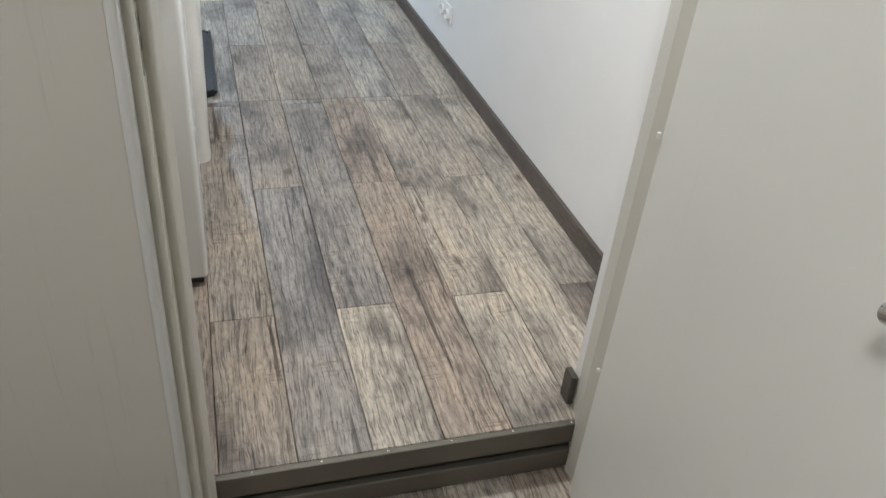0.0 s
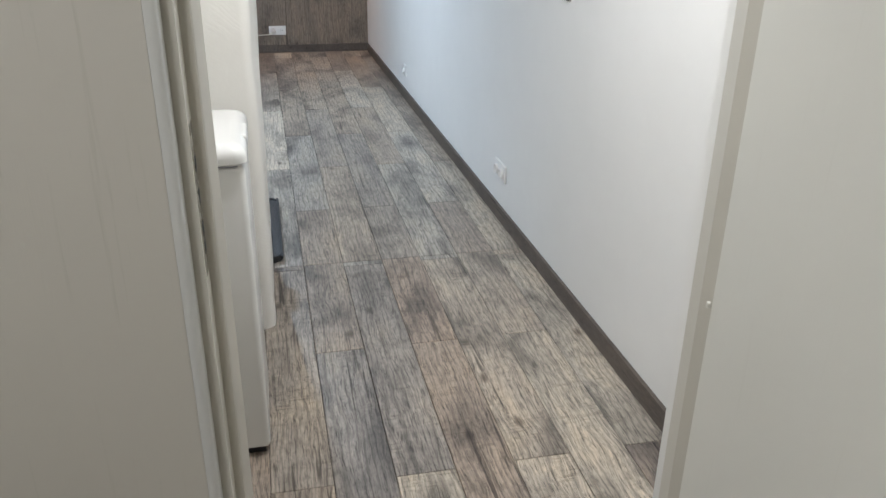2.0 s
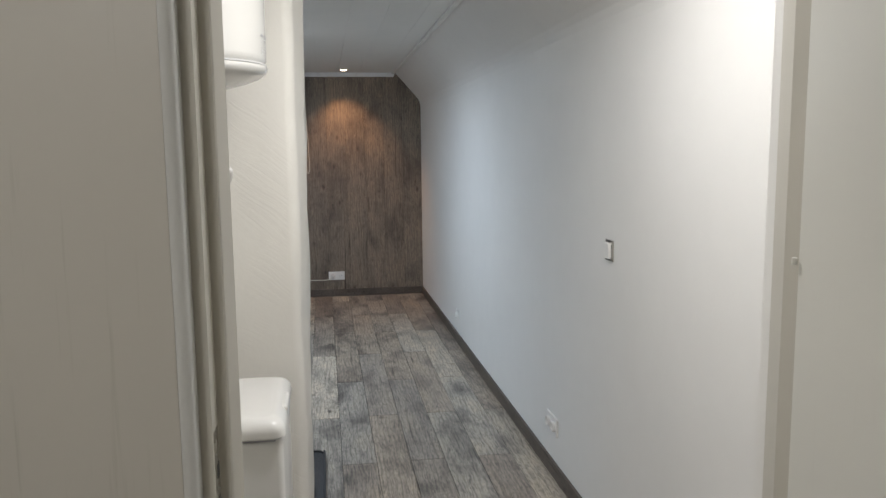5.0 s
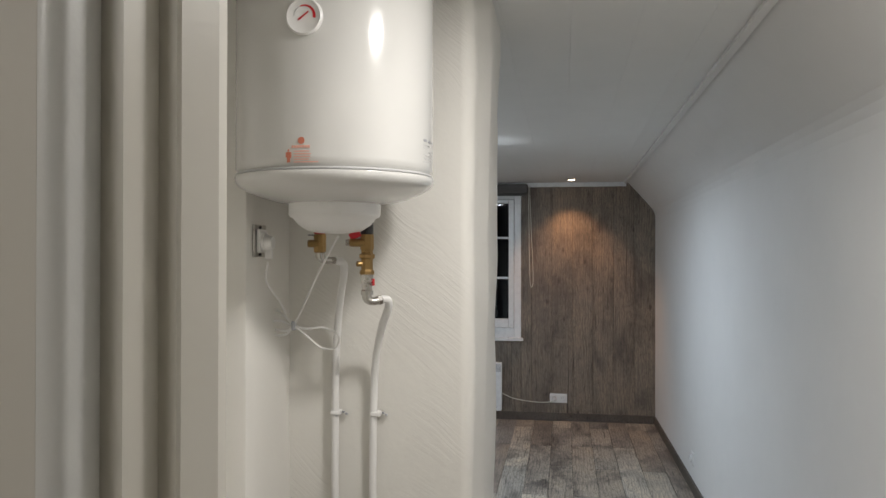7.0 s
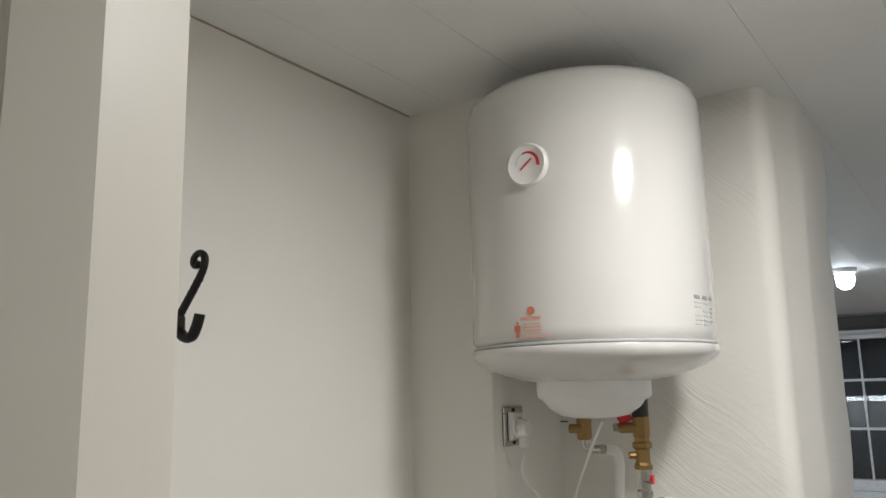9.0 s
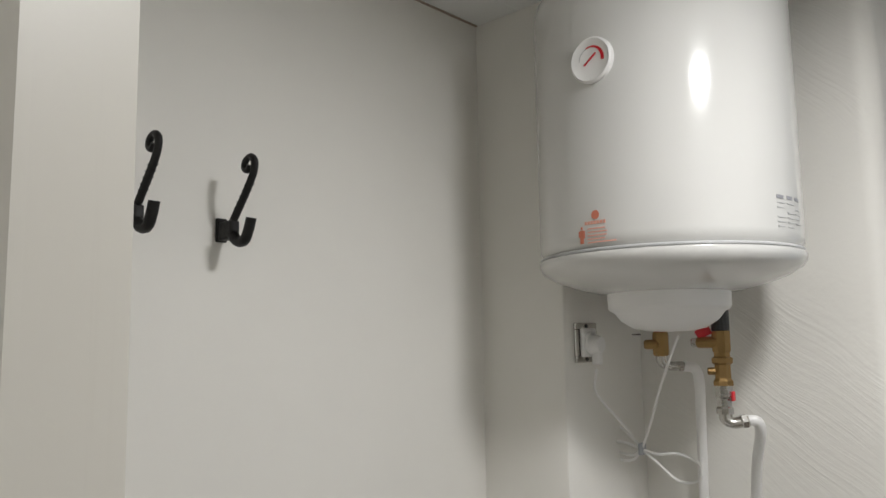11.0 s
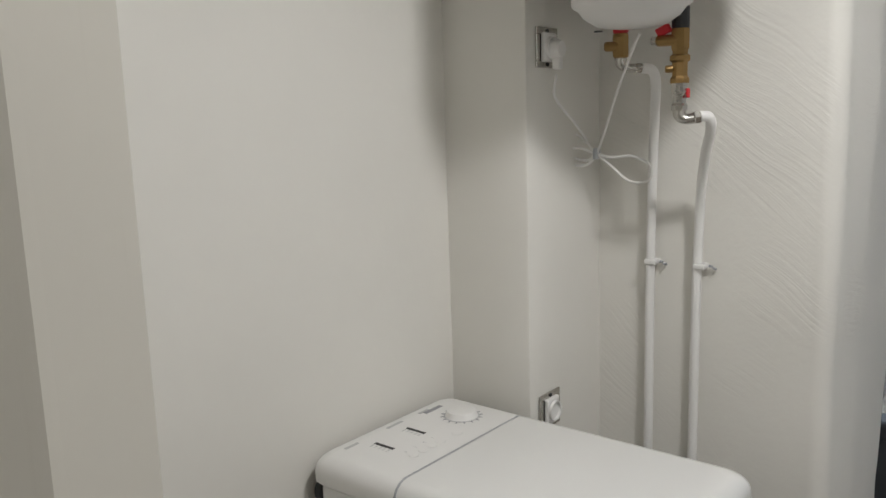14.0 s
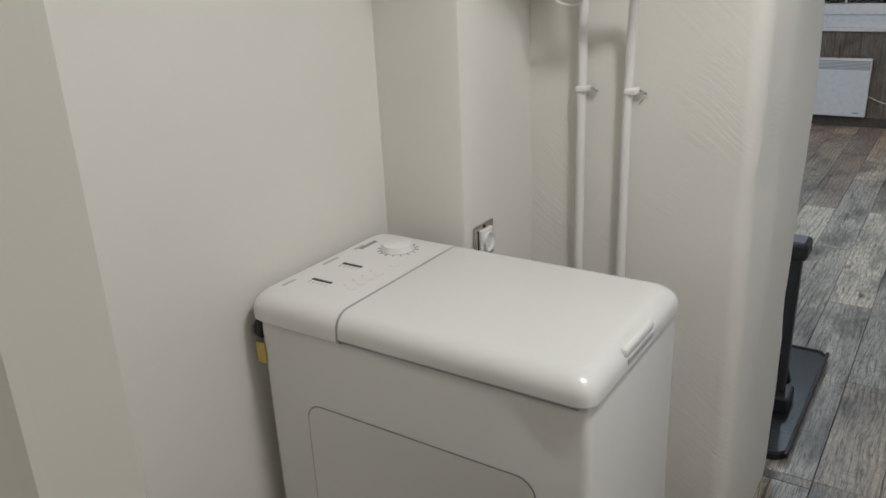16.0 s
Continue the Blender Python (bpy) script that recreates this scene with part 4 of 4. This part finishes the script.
# grey block on the lid edge stands in for the shade under the grip
part("recess", block(WX1 - 0.010, WX1 + 0.0012, WY0 + 0.118, WY0 + 0.214, 0.8135, 0.8215, 0.001, 1), M_GREYPL, grip)
part("drum_knob", lathe([(0, 0.014), (0.020, 0.014), (0.0265, 0.011), (0.029, 0.004), (0.031, 0.0), (0, 0)], 36, None, pose(WX0 + 0.108, WY1 - 0.085, WZ)), M_WHITEPL, panel, "round programme knob", True)
part("knob_ring", lathe([(0.031, 0), (0.033, 0), (0.033, 0.0006), (0.031, 0.0006)], 36, None, pose(WX0 + 0.108, WY1 - 0.085, WZ + 0.0002)), M_LIGHTINK, panel)
for k in range(16):
    a = radians(22.5 * k)
    bm = block(-0.0010, 0.0010, -0.003, 0.003, 0, 0.0006)
    bm.transform(pose(WX0 + 0.108 + 0.036 * math.cos(a), WY1 - 0.085 + 0.036 * math.sin(a), WZ + 0.0002, 0, 0, 22.5 * k - 90))
    part("tick", bm, M_GREYINK_GAP, panel)
for by in (0.088, 0.168):
    slot = part("slider_slot", block(WX0 + 0.064, WX0 + 0.106, WY0 + by, WY0 + by + 0.006, WZ - 0.002, WZ + 0.0008), M_BLACK, panel, "dark slider slot")
    for k in range(5):
        part("tick", block(WX0 + 0.066 + 0.009 * k, WX0 + 0.0672 + 0.009 * k, WY0 + by - 0.012, WY0 + by - 0.003, WZ, WZ + 0.0006), M_LIGHTINK, panel)
for k in range(4):
    part("button", lathe([(0, 0.0009), (0.0078, 0.0009), (0.009, 0.0), (0, 0)], 18, None, pose(WX0 + 0.150, WY0 + 0.092 + 0.023 * k, WZ + 0.0001)), M_WHITEPL, panel)
    part("print", block(WX0 + 0.127, WX0 + 0.133, WY0 + 0.095 + 0.023 * k, WY0 + 0.095 + 0.023 * k, WZ, WZ + 0.0005), M_GREYINK_GAP, panel)
part("button", lathe([(0, 0.0009), (0.0088, 0.0009), (0.010, 0.0), (0, 0)], 18, None, pose(WX0 + 0.150, WY0 + 0.205, WZ + 0.0001)), M_WHITEPL, panel)
part("badge", block(WX0 + 0.040, WX0 + 0.049, WY1 - 0.115, WY1 - 0.068, WZ, WZ + 0.0006), M_GREYINK_GAP, panel, "small dark badge")
for y0, y1, xo in ((0.045, 0.075, 0.036), (0.150, 0.190, 0.033), (0.235, 0.262, 0.034)):
    part("print", block(WX0 + xo, WX0 + xo + 0.006, WY0 + y0, WY0 + y1, WZ, WZ + 0.0005), M_LIGHTINK, panel)
part("hose_port", rod((WX0 + 0.016, WY0 + 0.028, 0.772), (WX0 - 0.006, WY0 + 0.028, 0.772), 0.022), M_BLACK, wm, "black hose port at the back")
bm = block(WX0 + 0.002, WX0 + 0.022, WY0 + 0.0035, WY0 + 0.0062, 0.715, 0.752)
part("tape", bm, M_TAPE, wm, "torn scrap of yellow tape")
for fx in (WX0 + 0.06, WX1 - 0.06):
    for fy in (WY0 + 0.05, WY1 - 0.05):
        part("foot", rod((fx, fy, 0.0), (fx, fy, 0.02), 0.02), M_BLACK, wm)

# ---- black stand behind the wall stub ----
stand = thing("floor_stand", "black metal stand with a ribbed rubber base plate on the floor", "stand")
bm = bmesh.new()
pts = []
for cx, cy, a0 in ((0.465, 3.13, 270), (0.465, 3.72, 0), (0.14, 3.72, 90), (0.14, 3.13, 180)):
    pts += [(cx + 0.045 * math.cos(radians(a0 + 18 * k)), cy + 0.045 * math.sin(radians(a0 + 18 * k))) for k in range(6)]
extrude_plan(pts, 0.0, 0.022, bm)
part("base_plate", bm, M_PLATE, stand)
rim = [(*p, 0.023) for p in pts]
part("rim", tube(rim + [rim[0]], 0.006, 8, None, 2), M_BLACK, stand, "", True)
bm = block(0.410, 0.450, 3.33, 3.365, 0.02, 0.53, 0.006, 2)
for v in bm.verts:
    v.co.y += 0.09 * (v.co.z - 0.02)
part("post", bm, M_BLACK, stand)
part("post_head", block(0.395, 0.465, 3.35, 3.44, 0.49, 0.545, 0.012, 2), M_BLACK, stand)
part("brace", rod((0.430, 3.36, 0.18), (0.430, 3.50, 0.03), 0.013), M_BLACK, stand)
part("foot_bracket", block(0.400, 0.470, 3.30, 3.40, 0.022, 0.075, 0.008, 2), M_BLACK, stand)

# ---- boards ----
BOARD_W, BOARD_L = 0.1565, 1.270
meshes = {}


def board_mesh(width, length, thick=0.010):
    key = (round(width, 3), round(length, 3), thick)
    if key not in meshes:
        bm = bmesh.new()
        g, c = 0.0008, 0.0016
        for x0, x1, y0, y1, z in ((g, width - g, g, length - g, -thick), (g, width - g, g, length - g, -c), (g + c, width - g - c, g + c, length - g - c, 0)):
            for px, py in ((x0, y0), (x1, y0), (x1, y1), (x0, y1)):
                bm.verts.new((px, py, z))
        bm.verts.ensure_lookup_table()
        v = bm.verts
        for lv in (0, 4):
            for i in range(4):
                j = (i + 1) % 4
                bm.faces.new((v[lv + i], v[lv + j], v[lv + 4 + j], v[lv + 4 + i]))
        bm.faces.new([v[8 + i] for i in range(4)])
        meshes[key] = bm
        me = bpy.data.meshes.new("plank")
        bm.to_mesh(me)
        bm.free()
        meshes[key] = me
    return meshes[key]


def lay_boards(parent, material, x_from, x_to, y_from, y_to, z, x_ref, y_ref):
    col = math.floor((x_from - x_ref) / BOARD_W)
    while x_ref + col * BOARD_W < x_to - 0.01:
        x0, x1 = max(x_from, x_ref + col * BOARD_W), min(x_to, x_ref + (col + 1) * BOARD_W)
        joint = y_ref + (BOARD_L / 2 if col % 2 else 0)
        row = math.floor((y_from - joint) / BOARD_L)
        while joint + row * BOARD_L < y_to - 0.01:
            y0, y1 = max(y_from, joint + row * BOARD_L), min(y_to, joint + (row + 1) * BOARD_L)
            if y1 - y0 > 0.01 and x1 - x0 > 0.008:
                me = board_mesh(x1 - x0, y1 - y0)
                if not me.materials:
                    me.materials.append(material)
                ob = new("plank", me)
                ob.parent = parent
                ob.matrix_basis = pose(x0, y0, z)
            row += 1
        col += 1


floor = bpy.data.objects["floor"]
lay_boards(floor, M_FLOOR, LEFT, 1.516, 1.251, FIN_BACK, 0, 0.433, 1.733)
lay_boards(floor, M_FLOOR, -1.92, 1.500, FIN_BACK, FAR - 0.012, 0, 0.433, 1.733)
lay_boards(bpy.data.objects["floor_lobby"], M_FLOOR, -0.32, 1.62, -1.22, 1.246, LOW, 0.433, 0.9)
CW = 0.178
for wall, x_from, x_to, z_from, z_to in (("wall_far", -1.6, -0.41, 0.0, 2.11), ("wall_far_right", 0.31, RIGHT, 0.0, 2.11), ("wall_far_under", -0.41, 0.31, 0.0, 0.7265), ("wall_far_over", -0.41, 0.31, 2.011, 2.11)):
    k = math.floor((x_from - RIGHT) / CW)
    while RIGHT + k * CW < x_to - 0.01:
        x0, x1 = max(x_from, RIGHT + k * CW), min(x_to, RIGHT + (k + 1) * CW)
        if x1 - x0 > 0.01:
            me = board_mesh(x1 - x0, z_to - z_from, 0.0105)
            if not me.materials:
                me.materials.append(M_CLAD)
            ob = new("plank", me)
            ob.parent = bpy.data.objects[wall]
            ob.matrix_basis = pose(x0, FAR - 0.0106, z_from, 90, 0, 0)
        k += 1
